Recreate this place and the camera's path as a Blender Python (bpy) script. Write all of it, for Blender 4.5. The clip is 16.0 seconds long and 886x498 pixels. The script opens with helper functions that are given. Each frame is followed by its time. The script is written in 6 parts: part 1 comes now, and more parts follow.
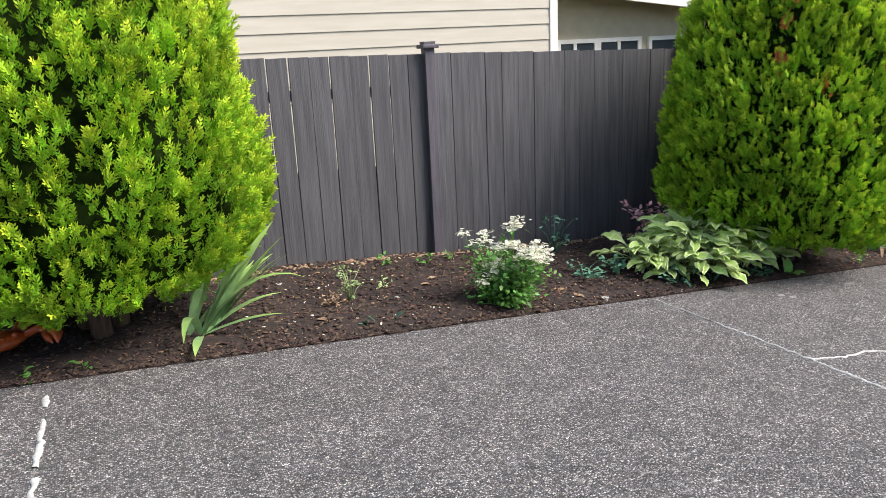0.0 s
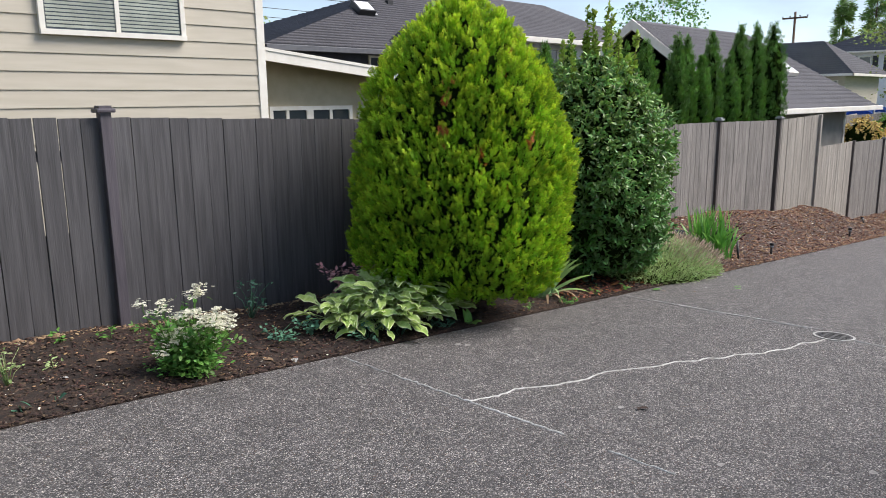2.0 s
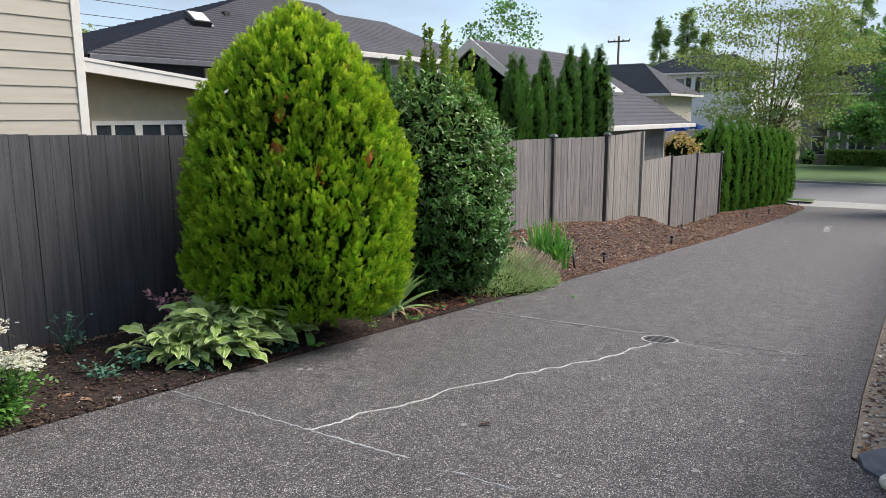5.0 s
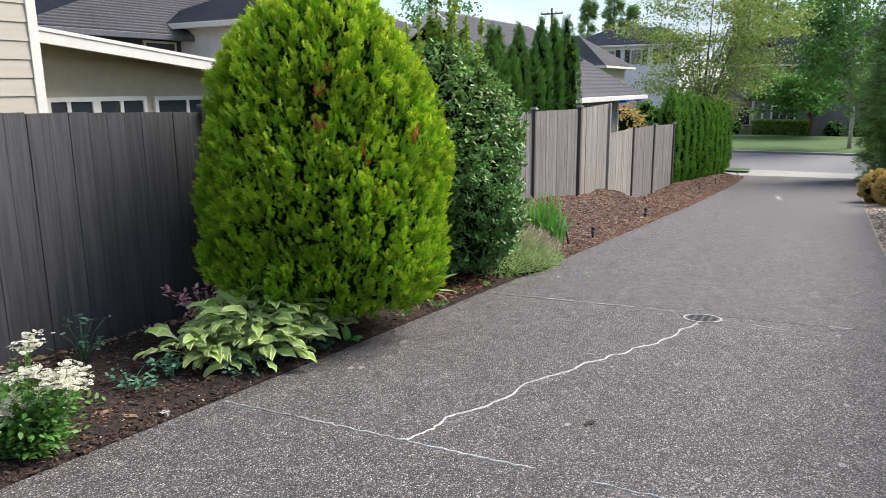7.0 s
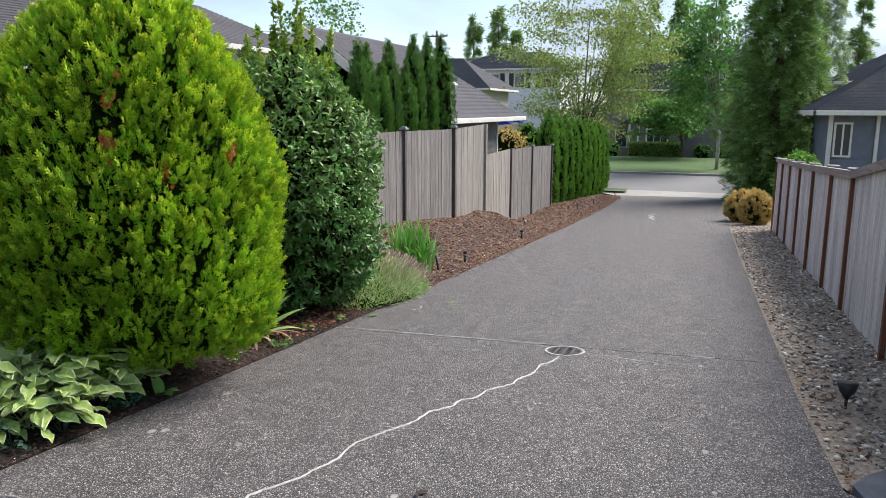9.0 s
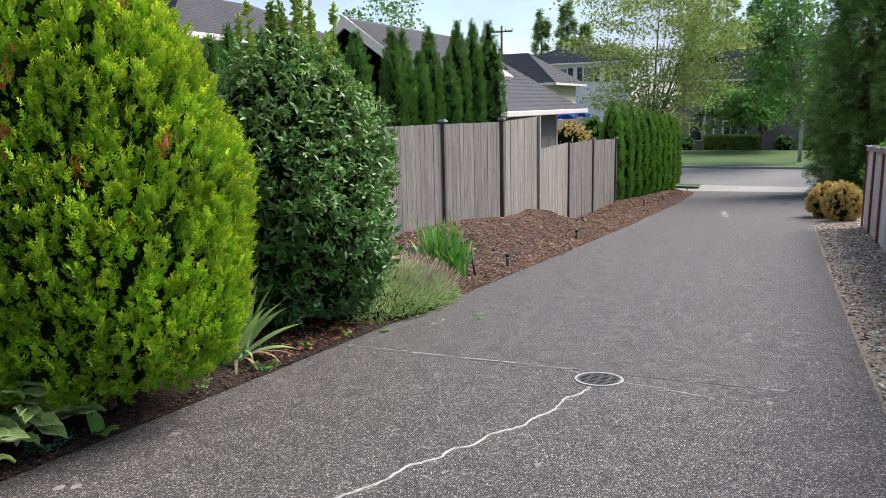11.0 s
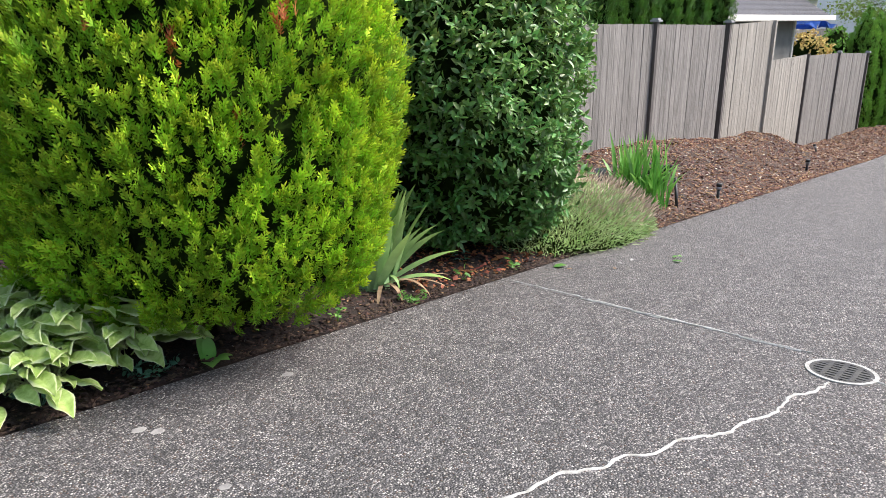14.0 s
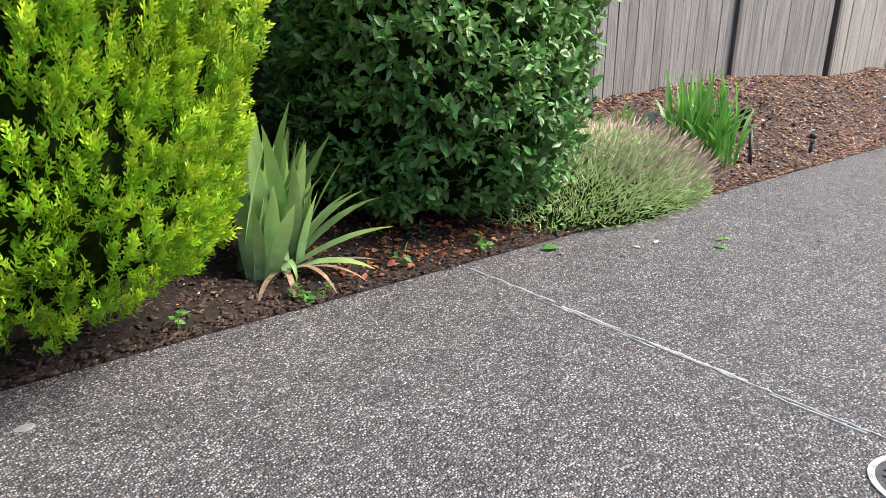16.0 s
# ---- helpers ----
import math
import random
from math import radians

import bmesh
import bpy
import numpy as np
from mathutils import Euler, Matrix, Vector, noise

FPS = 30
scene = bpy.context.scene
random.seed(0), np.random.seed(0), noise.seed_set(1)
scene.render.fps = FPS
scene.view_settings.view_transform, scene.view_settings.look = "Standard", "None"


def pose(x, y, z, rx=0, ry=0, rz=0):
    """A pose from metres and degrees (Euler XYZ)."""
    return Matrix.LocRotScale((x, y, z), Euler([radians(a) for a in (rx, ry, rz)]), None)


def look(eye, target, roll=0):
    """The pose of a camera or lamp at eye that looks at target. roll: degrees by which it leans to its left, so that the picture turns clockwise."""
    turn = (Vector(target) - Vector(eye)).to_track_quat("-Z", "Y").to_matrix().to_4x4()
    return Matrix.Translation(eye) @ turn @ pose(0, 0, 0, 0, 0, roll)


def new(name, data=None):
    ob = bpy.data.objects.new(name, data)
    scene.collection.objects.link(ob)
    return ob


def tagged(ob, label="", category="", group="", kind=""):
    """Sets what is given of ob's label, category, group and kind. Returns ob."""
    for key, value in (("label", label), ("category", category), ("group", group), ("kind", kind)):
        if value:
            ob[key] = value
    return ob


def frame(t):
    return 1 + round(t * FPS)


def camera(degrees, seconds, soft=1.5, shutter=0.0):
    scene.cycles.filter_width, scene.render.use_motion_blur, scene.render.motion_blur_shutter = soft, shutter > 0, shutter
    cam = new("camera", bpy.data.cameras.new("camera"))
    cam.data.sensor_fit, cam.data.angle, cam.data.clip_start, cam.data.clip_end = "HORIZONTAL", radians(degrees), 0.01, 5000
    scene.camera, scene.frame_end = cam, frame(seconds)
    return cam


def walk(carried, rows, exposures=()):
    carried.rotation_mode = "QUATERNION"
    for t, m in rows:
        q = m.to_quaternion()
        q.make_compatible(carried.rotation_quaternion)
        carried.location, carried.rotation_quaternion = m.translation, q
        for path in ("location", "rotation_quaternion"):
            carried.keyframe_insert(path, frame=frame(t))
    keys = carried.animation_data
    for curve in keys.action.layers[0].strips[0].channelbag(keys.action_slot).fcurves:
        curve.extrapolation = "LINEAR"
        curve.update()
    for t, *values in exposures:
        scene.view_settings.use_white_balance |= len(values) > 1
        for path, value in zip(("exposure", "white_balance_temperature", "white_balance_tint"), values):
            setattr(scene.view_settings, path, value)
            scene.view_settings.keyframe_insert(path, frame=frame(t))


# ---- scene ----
from functools import lru_cache

cam = camera(62.0, 16.0, soft=0.7, shutter=0.1)
# seconds, eye x, y, z, heading, pitch, lean
ROWS = [
    (0, -0.036, -0.013, 1.546, -23.78, -15.60, -2.7),
    (0.5, 0.052, -0.069, 1.573, -27.17, -15.10, -1.6),
    (1, 0.166, -0.150, 1.580, -32.15, -14.48, -1.1),
    (1.5, 0.215, -0.227, 1.595, -37.85, -12.94, -0.8),
    (2, 0.276, -0.367, 1.577, -43.96, -11.40, -0.6),
    (2.5, 0.356, -0.445, 1.573, -49.08, -10.20, -0.9),
    (3, 0.366, -0.415, 1.572, -52.90, -9.73, -0.8),
    (3.2, 0.360, -0.407, 1.569, -53.92, -9.61, -0.8),
    (5.3, 0.425, -0.329, 1.592, -55.80, -10.63, 0.0),
    (5.5, 0.392, -0.220, 1.573, -55.28, -11.22, 0.2),
    (6, 0.247, 0.190, 1.572, -54.29, -12.27, 0.5),
    (6.5, 0.224, 0.550, 1.566, -53.96, -12.07, -0.7),
    (7, 0.290, 0.752, 1.580, -61.37, -12.32, -0.6),
    (7.5, 0.262, 0.763, 1.601, -65.84, -12.45, 0.6),
    (8, 0.440, 0.620, 1.566, -67.92, -12.10, 1.7),
    (8.5, 0.755, 0.646, 1.534, -69.74, -11.48, 0.9),
    (8.7, 0.885, 0.653, 1.536, -70.13, -11.10, 0.4),
    (10.8, 2.209, 0.591, 1.381, -64.87, -10.46, -1.6),
    (11, 2.271, 0.578, 1.378, -64.10, -10.75, -1.4),
    (11.5, 2.348, 0.521, 1.361, -62.89, -11.30, -1.4),
    (12, 2.392, 0.544, 1.366, -60.99, -11.40, -1.6),
    (12.5, 2.443, 0.571, 1.392, -57.55, -12.38, -1.3),
    (13, 2.597, 0.758, 1.339, -53.49, -14.63, -0.9),
    (13.5, 2.911, 0.917, 1.258, -49.34, -16.64, -0.5),
    (14, 3.279, 1.060, 1.214, -48.80, -17.37, -0.1),
    (14.5, 3.659, 1.118, 1.195, -47.80, -17.68, -1.0),
    (15, 4.123, 1.237, 1.165, -47.14, -18.24, -2.1),
    (15.5, 4.598, 1.301, 1.079, -44.65, -20.31, -2.1),
    (16, 5.037, 1.395, 0.968, -40.42, -22.30, -0.7),
]


def carried_pose(x, y, z, heading, pitch, lean):
    h, p = radians(heading), radians(pitch)
    eye = Vector((x, y, z))
    way = Vector((-math.sin(h) * math.cos(p), math.cos(h) * math.cos(p), math.sin(p)))
    return look(eye, eye + way, lean)


walk(cam, [(t, carried_pose(*r)) for t, *r in ROWS], exposures=[(0.0, 1.24, 6450, 13), (1.0, 1.28, 6450, 13), (1.5, 1.0, 6450, 13), (2.0, 0.82, 6450, 13), (3.0, 0.66, 6450, 13), (5.5, 0.8, 6450, 13), (6.5, 1.06, 6450, 13), (7.5, 0.98, 6450, 13), (8.5, 0.97, 6450, 13), (11.0, 0.9, 6450, 13), (12.0, 1.02, 6450, 13), (13.2, 1.18, 6450, 13), (14.0, 1.36, 6450, 13), (16.0, 1.4, 6450, 13)])

# ---- light ----
SUN_EL, SUN_AZ = radians(46), radians(128)
world = bpy.data.worlds.new("sky")
scene.world = world
world.use_nodes = True
wn, wl = world.node_tree.nodes, world.node_tree.links
bg = wn["Background"]
sky = wn.new("ShaderNodeTexSky")
sky.dust_density, sky.ozone_density = 0.4, 2.0
sky.sky_type, sky.sun_disc, sky.sun_elevation, sky.sun_rotation = "NISHITA", False, SUN_EL, SUN_AZ
wco = wn.new("ShaderNodeTexCoord")
wmap = wn.new("ShaderNodeMapping")
wmap.inputs["Scale"].default_value = (2.0, 2.0, 6.0)
wno = wn.new("ShaderNodeTexNoise")
wno.inputs["Scale"].default_value, wno.inputs["Detail"].default_value = 1.6, 6.0
wra = wn.new("ShaderNodeValToRGB")
wra.color_ramp.elements[0].position, wra.color_ramp.elements[1].position = 0.42, 0.72
wra.color_ramp.elements[0].color, wra.color_ramp.elements[1].color = (0.4, 0.4, 0.4, 1), (1, 1, 1, 1)
wmi = wn.new("ShaderNodeMix")
wmi.data_type = "RGBA"
wmi.inputs["B"].default_value = (2.3, 2.65, 3.2, 1)
wl.new(wco.outputs["Generated"], wmap.inputs["Vector"])
wl.new(wmap.outputs["Vector"], wno.inputs["Vector"])
wl.new(wno.outputs["Fac"], wra.inputs["Fac"])
wl.new(wra.outputs["Color"], wmi.inputs["Factor"])
wl.new(sky.outputs["Color"], wmi.inputs["A"])
wl.new(wmi.outputs["Result"], bg.inputs["Color"])
bg.inputs["Strength"].default_value = 0.125
sun = new("sun", bpy.data.lights.new("sun", "SUN"))
sun.data.energy, sun.data.angle, sun.data.color = 3.6, radians(34), (1.0, 0.95, 0.87)
sun_way = Vector((math.sin(SUN_AZ) * math.cos(SUN_EL), math.cos(SUN_AZ) * math.cos(SUN_EL), math.sin(SUN_EL)))
sun.matrix_world = look(sun_way * 60, (0, 0, 0))


# ---- materials ----
def lin(h):
    """Linear colour from a hex string."""
    v = [int(h[i:i + 2], 16) / 255 for i in (0, 2, 4)]
    return tuple(c / 12.92 if c < 0.04045 else ((c + 0.055) / 1.055) ** 2.4 for c in v) + (1,)


def material(name, a, b, scale=8.0, rough=0.8, bump=0.0, bump_scale=60.0, stretch=(1, 1, 1), wear=0.25, wear_scale=1.2,
             island=0.0, per_object=0.0, metal=0.0, spec=0.5, thin=0.0, tip=None, cells=None, patchy=(4, 0.5)):
    """Two tones mixed by grain, a broad second variation, per-piece variation, relief.
    thin: share of light let through (leaves); tip: colour towards a blade's tip; cells: (scale, colours) for stone chips;
    patchy: detail and roughness of the broad variation."""
    m = bpy.data.materials.new(name)
    m.use_nodes = True
    n, l = m.node_tree.nodes, m.node_tree.links
    p = n["Principled BSDF"]
    co = n.new("ShaderNodeTexCoord")
    ob = n.new("ShaderNodeObjectInfo")
    off = n.new("ShaderNodeVectorMath")
    off.operation = "MULTIPLY_ADD"
    off.inputs[1].default_value = (1, 1, 1)
    l.new(co.outputs["Object"], off.inputs[0])
    if per_object:
        sc = n.new("ShaderNodeMath")
        sc.operation, sc.inputs[1].default_value = "MULTIPLY", 37.0
        l.new(ob.outputs["Random"], sc.inputs[0])
        l.new(sc.outputs[0], off.inputs[2])
    mp = n.new("ShaderNodeMapping")
    mp.inputs["Scale"].default_value = stretch
    l.new(off.outputs[0], mp.inputs["Vector"])
    g = n.new("ShaderNodeTexNoise")
    g.inputs["Scale"].default_value, g.inputs["Detail"].default_value = scale, 5
    l.new(mp.outputs[0], g.inputs["Vector"])
    r = n.new("ShaderNodeValToRGB")
    r.color_ramp.elements[0].position, r.color_ramp.elements[1].position = 0.35, 0.65
    r.color_ramp.elements[0].color, r.color_ramp.elements[1].color = a, b
    l.new(g.outputs["Fac"], r.inputs["Fac"])
    colour = r.outputs["Color"]
    if cells:
        vs = n.new("ShaderNodeTexVoronoi")
        vs.inputs["Scale"].default_value = cells[0]
        l.new(off.outputs[0], vs.inputs["Vector"])
        cr = n.new("ShaderNodeValToRGB")
        cr.color_ramp.interpolation = "CONSTANT"
        for i, (pos, c) in enumerate(cells[1]):
            e = cr.color_ramp.elements[i] if i < 2 else cr.color_ramp.elements.new(pos)
            e.position, e.color = pos, c
        sx = n.new("ShaderNodeSeparateColor")
        l.new(vs.outputs["Color"], sx.inputs[0])
        l.new(sx.outputs[0], cr.inputs["Fac"])
        cm = n.new("ShaderNodeMix")
        cm.data_type = "RGBA"
        edge = n.new("ShaderNodeMapRange")
        edge.inputs["From Min"].default_value, edge.inputs["From Max"].default_value = 0.66, 0.45
        l.new(vs.outputs["Distance"], edge.inputs["Value"])
        l.new(edge.outputs[0], cm.inputs["Factor"])
        l.new(colour, cm.inputs["A"])
        l.new(cr.outputs["Color"], cm.inputs["B"])
        colour = cm.outputs["Result"]
    if tip:
        at = n.new("ShaderNodeAttribute")
        at.attribute_name = "tip"
        tm = n.new("ShaderNodeMix")
        tm.data_type = "RGBA"
        l.new(at.outputs["Fac"], tm.inputs["Factor"])
        l.new(colour, tm.inputs["A"])
        tm.inputs["B"].default_value = tip
        colour = tm.outputs["Result"]
    hs = n.new("ShaderNodeHueSaturation")
    w = n.new("ShaderNodeTexNoise")
    w.inputs["Scale"].default_value, w.inputs["Detail"].default_value = wear_scale, patchy[0]
    w.inputs["Roughness"].default_value = patchy[1]
    l.new(off.outputs[0], w.inputs["Vector"])
    wr = n.new("ShaderNodeMapRange")
    wr.inputs["From Min"].default_value, wr.inputs["From Max"].default_value = 0.25, 0.75
    wr.inputs["To Min"].default_value, wr.inputs["To Max"].default_value = 1 - wear, 1 + wear
    l.new(w.outputs["Fac"], wr.inputs["Value"])
    value = wr.outputs[0]
    for amount, source in ((per_object, ob.outputs["Random"]), (island, None)):
        if amount:
            if source is None:
                ge = n.new("ShaderNodeNewGeometry")
                source = ge.outputs["Random Per Island"]
                hr = n.new("ShaderNodeMapRange")
                hr.inputs["To Min"].default_value, hr.inputs["To Max"].default_value = 0.5 - island * 0.05, 0.5 + island * 0.05
                l.new(source, hr.inputs["Value"])
                l.new(hr.outputs[0], hs.inputs["Hue"])
            mr = n.new("ShaderNodeMapRange")
            mr.inputs["To Min"].default_value, mr.inputs["To Max"].default_value = 1 - amount, 1 + amount
            l.new(source, mr.inputs["Value"])
            mu = n.new("ShaderNodeMath")
            mu.operation = "MULTIPLY"
            l.new(value, mu.inputs[0])
            l.new(mr.outputs[0], mu.inputs[1])
            value = mu.outputs[0]
    l.new(value, hs.inputs["Value"])
    l.new(colour, hs.inputs["Color"])
    l.new(hs.outputs[0], p.inputs["Base Color"])
    p.inputs["Roughness"].default_value, p.inputs["Metallic"].default_value = rough, metal
    p.inputs["Specular IOR Level"].default_value = spec
    if bump:
        bu = n.new("ShaderNodeBump")
        bu.inputs["Strength"].default_value, bu.inputs["Distance"].default_value = bump, 0.01
        if cells:
            inv = n.new("ShaderNodeMath")
            inv.operation, inv.inputs[0].default_value = "SUBTRACT", 1.0
            l.new(vs.outputs["Distance"], inv.inputs[1])
            l.new(inv.outputs[0], bu.inputs["Height"])
        else:
            bn = n.new("ShaderNodeTexNoise")
            bn.inputs["Scale"].default_value, bn.inputs["Detail"].default_value = bump_scale, 4
            l.new(mp.outputs[0], bn.inputs["Vector"])
            l.new(bn.outputs["Fac"], bu.inputs["Height"])
        l.new(bu.outputs[0], p.inputs["Normal"])
    if thin:
        tr = n.new("ShaderNodeBsdfTranslucent")
        l.new(hs.outputs[0], tr.inputs["Color"])
        ms = n.new("ShaderNodeMixShader")
        ms.inputs["Fac"].default_value = thin
        l.new(p.outputs[0], ms.inputs[1])
        l.new(tr.outputs[0], ms.inputs[2])
        l.new(ms.outputs[0], n["Material Output"].inputs["Surface"])
    return m


def glass(name, colour=(0.04, 0.05, 0.06, 1)):
    m = bpy.data.materials.new(name)
    m.use_nodes = True
    p = m.node_tree.nodes["Principled BSDF"]
    p.inputs["Base Color"].default_value, p.inputs["Roughness"].default_value = colour, 0.06
    p.inputs["Specular IOR Level"].default_value = 0.8
    return m


M_AGG = material("exposed_aggregate", lin("3a3838"), lin("4e4b4a"), 14, 0.75, 0.9, wear=0.5, wear_scale=5.0, patchy=(8, 0.85),
                 cells=(114, [(0.0, lin("343233")), (0.22, lin("514e4e")), (0.45, lin("726e6d")), (0.68, lin("938d89")), (0.90, lin("bbb4ad")), (0.95, lin("5b4a40"))]))
M_SEAL = material("pale_sealant", lin("b9b8b6"), lin("98968f"), 30, 0.8, 0.3, 90)
M_GROOVE = material("joint_grit", lin("5c5a58"), lin("74716d"), 40, 0.95, 0.4, 200)
M_SOIL = material("damp_soil", lin("1b130f"), lin("33251d"), 18, 0.95, 0.9, 70, wear=0.35, wear_scale=1.6)
M_BANK = material("chipped_mulch", lin("2c201a"), lin("463329"), 22, 0.95, 0.9, wear=0.4, wear_scale=2.0, patchy=(8, 0.65),
                  cells=(34, [(0.0, lin("211814")), (0.3, lin("3c2c24")), (0.55, lin("58433a")), (0.8, lin("7a6153")), (0.94, lin("a68e7c")), (0.98, lin("211814"))]))
M_CHIP = material("bark_chip", lin("58392b"), lin("88634f"), 30, 0.9, 0.3, 120, island=0.75)
M_CHIP_DARK = material("dark_bark_chip", lin("2c1f19"), lin("4b372d"), 30, 0.9, 0.3, 120, island=0.6)
M_STONE = material("river_stone", lin("9a9288"), lin("cdc6ba"), 25, 0.8, 0.2, 120, island=0.7)
M_GRAVEL = material("gravel_soil", lin("77695b"), lin("a39685"), 30, 0.95, 0.9, 90, wear=0.3)
M_ROAD = material("road_asphalt", lin("6d6c6e"), lin("7a797a"), 40, 0.9, 0.3, 200, wear=0.1, wear_scale=0.3)
M_APRON = material("apron_concrete", lin("8f8d89"), lin("a3a19c"), 12, 0.9, 0.2, 120, wear=0.1)
M_LAWN = material("lawn", lin("334c1c"), lin("446323"), 14, 0.9, 0.8, 80, wear=0.2, wear_scale=0.4)
M_EARTH = material("earth", lin("4b4433"), lin("5c5c38"), 3, 0.95, 0.6, 20)
M_DARKFENCE = material("dark_stain", lin("424042"), lin("555355"), 6, 0.62, 0.35, 26, (6, 6, 0.5), 0.08, 1.5, per_object=0.10)
M_DARKPOST = material("dark_stain_post", lin("48434a"), lin("544e54"), 6, 0.6, 0.3, 30, (5, 5, 0.5), 0.08, per_object=0.05)
M_GREYWOOD = material("weathered_cedar", lin("64605b"), lin("8a847f"), 7, 0.9, 0.5, 24, (9, 9, 0.6), 0.12, 1.5, per_object=0.13)
M_LIGHTWOOD = material("pale_weathered_cedar", lin("807a72"), lin("a19a90"), 7, 0.9, 0.5, 24, (9, 9, 0.6), 0.12, 1.5, per_object=0.12)
M_GREYPOST = material("grey_post", lin("4a4441"), lin("5f5854"), 7, 0.9, 0.4, 24, (9, 9, 0.6), 0.1)
M_POSTCAP = material("post_cap", lin("7e7f80"), lin("929394"), 8, 0.7)
M_RFENCE = material("silver_cedar", lin("aca09e"), lin("ded5d2"), 9, 0.9, 0.5, 24, (9, 9, 0.5), 0.2, 1.2, per_object=0.15)
M_CAPRAIL = material("weathered_cap_rail", lin("7d6f68"), lin("a3948c"), 7, 0.9, 0.4, 24, (0.6, 9, 9), 0.15)
M_RBATTEN = material("red_cedar_batten", lin("5f3a28"), lin("7a4a34"), 8, 0.85, 0.4, 24, (9, 9, 0.6), 0.2, per_object=0.15)
M_SIDING = material("cream_siding", lin("b2aa9a"), lin("bbb3a4"), 3, 0.75, 0.06, 60, (0.4, 4, 4), 0.04, 0.5)
M_STUCCO = material("tan_stucco", lin("b5a88c"), lin("bdb196"), 5, 0.85, 0.2, 160, wear=0.05)
M_TRIM = material("white_trim", lin("d6d1c6"), lin("dfdbd2"), 6, 0.6, 0.05, 60, wear=0.05)
M_GLASS = glass("window_glass")
M_BLIND = material("window_blind", lin("8e9388"), lin("a3a79b"), 4, 0.7)
M_SHINGLE = material("grey_shingle", lin("4c4b50"), lin("66656a"), 20, 0.95, 0.5, 60, (1, 1, 3), 0.14, 0.8, per_object=0.06, island=0.18)
M_GUTTER = material("dark_gutter", lin("54555a"), lin("606166"), 6, 0.5, wear=0.08)
M_NAVY = material("slate_siding", lin("3b3f4a"), lin("464a55"), 3, 0.8, wear=0.06)
M_GREYSIDE = material("grey_siding", lin("77746f"), lin("85827c"), 3, 0.8, wear=0.06)
M_BLUESIDE = material("blue_grey_siding", lin("6b7079"), lin("757a83"), 3, 0.8, wear=0.06)
M_WHITESIDE = material("white_siding", lin("d9dade"), lin("e2e3e6"), 3, 0.8, wear=0.04)
M_BARK = material("bark", lin("4a382c"), lin("6b5545"), 12, 0.95, 0.8, 30, (3, 3, 0.7), 0.3)
M_BIRCH = material("pale_bark", lin("a39c92"), lin("c4beb4"), 8, 0.9, 0.4, 30, (1, 1, 3))
# near-black: paints the shade seen between sprays onto solids inside the crowns
M_CORE = material("inner_shade", lin("10180a"), lin("1e2a0e"), 14, 1.0, 0.8, 30, spec=0.0)
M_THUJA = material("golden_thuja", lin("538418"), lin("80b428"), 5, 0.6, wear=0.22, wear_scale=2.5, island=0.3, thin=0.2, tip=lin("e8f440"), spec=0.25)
M_LAUREL = material("glossy_leaf", lin("446a36"), lin("66904a"), 6, 0.36, wear=0.2, island=0.45, thin=0.2, tip=lin("b4cc68"), spec=0.4)
M_YOUNG = material("young_leaf", lin("7f9a3c"), lin("93a94a"), 6, 0.45, island=0.3, thin=0.3, spec=0.4)
M_CONIFER = material("dark_conifer", lin("4a6c36"), lin("658a45"), 3, 0.7, island=0.35, thin=0.25, tip=lin("8cac56"), wear=0.2)
M_COLUMN = material("column_conifer", lin("35561f"), lin("4a7426"), 3, 0.7, island=0.35, thin=0.2, tip=lin("6d9a38"), wear=0.2)
M_HEDGE = material("hedge_green", lin("446f1e"), lin("68982e"), 3, 0.7, island=0.35, thin=0.2, tip=lin("88b444"), wear=0.2)
M_WEEP = material("weeping_conifer", lin("6d8858"), lin("8aa070"), 3, 0.7, island=0.35, thin=0.3, tip=lin("a6b888"), wear=0.2)
M_MAPLE = material("maple_leaf", lin("728c46"), lin("98a458"), 0.35, 0.7, island=0.5, thin=0.42, wear=0.25, wear_scale=0.5)
M_BROADLEAF = material("green_broadleaf", lin("55803f"), lin("76a24e"), 0.6, 0.65, island=0.4, thin=0.3, wear=0.25, wear_scale=0.5)
M_GOLDBALL = material("gold_cypress", lin("b49a56"), lin("d2b670"), 5, 0.8, island=0.3, thin=0.25, tip=lin("e0c884"), wear=0.25)
M_HOSTA = material("hosta_leaf", lin("a2c062"), lin("c2d886"), 9, 0.45, 0.3, 40, (6, 1, 1), per_object=0.18, thin=0.25, tip=lin("e4e9bc"), spec=0.4)
M_IRIS = material("iris_blade", lin("6c9064"), lin("90b07a"), 12, 0.5, 0.2, 50, per_object=0.28, thin=0.25, tip=lin("9cba62"), spec=0.4)
M_LILY = material("daylily_blade", lin("4a8a30"), lin("66a544"), 12, 0.5, per_object=0.2, thin=0.3, tip=lin("7fae55"))
M_DRY = material("dry_leaf", lin("755a44"), lin("9c8468"), 20, 0.9, 0.3, 60, per_object=0.2, island=0.3)
M_HERB = material("herb_leaf", lin("4d7c34"), lin("72a04a"), 10, 0.55, island=0.35, thin=0.3)
M_BLUEHERB = material("columbine_leaf", lin("4d7860"), lin("5f8e70"), 10, 0.6, island=0.3, thin=0.25)
M_PETAL = material("white_petal", lin("dcd9c0"), lin("eceada"), 20, 0.7, island=0.1, thin=0.3)
M_PINK = material("dusky_pink_flower", lin("b87880"), lin("d4a0a0"), 20, 0.8, island=0.3)
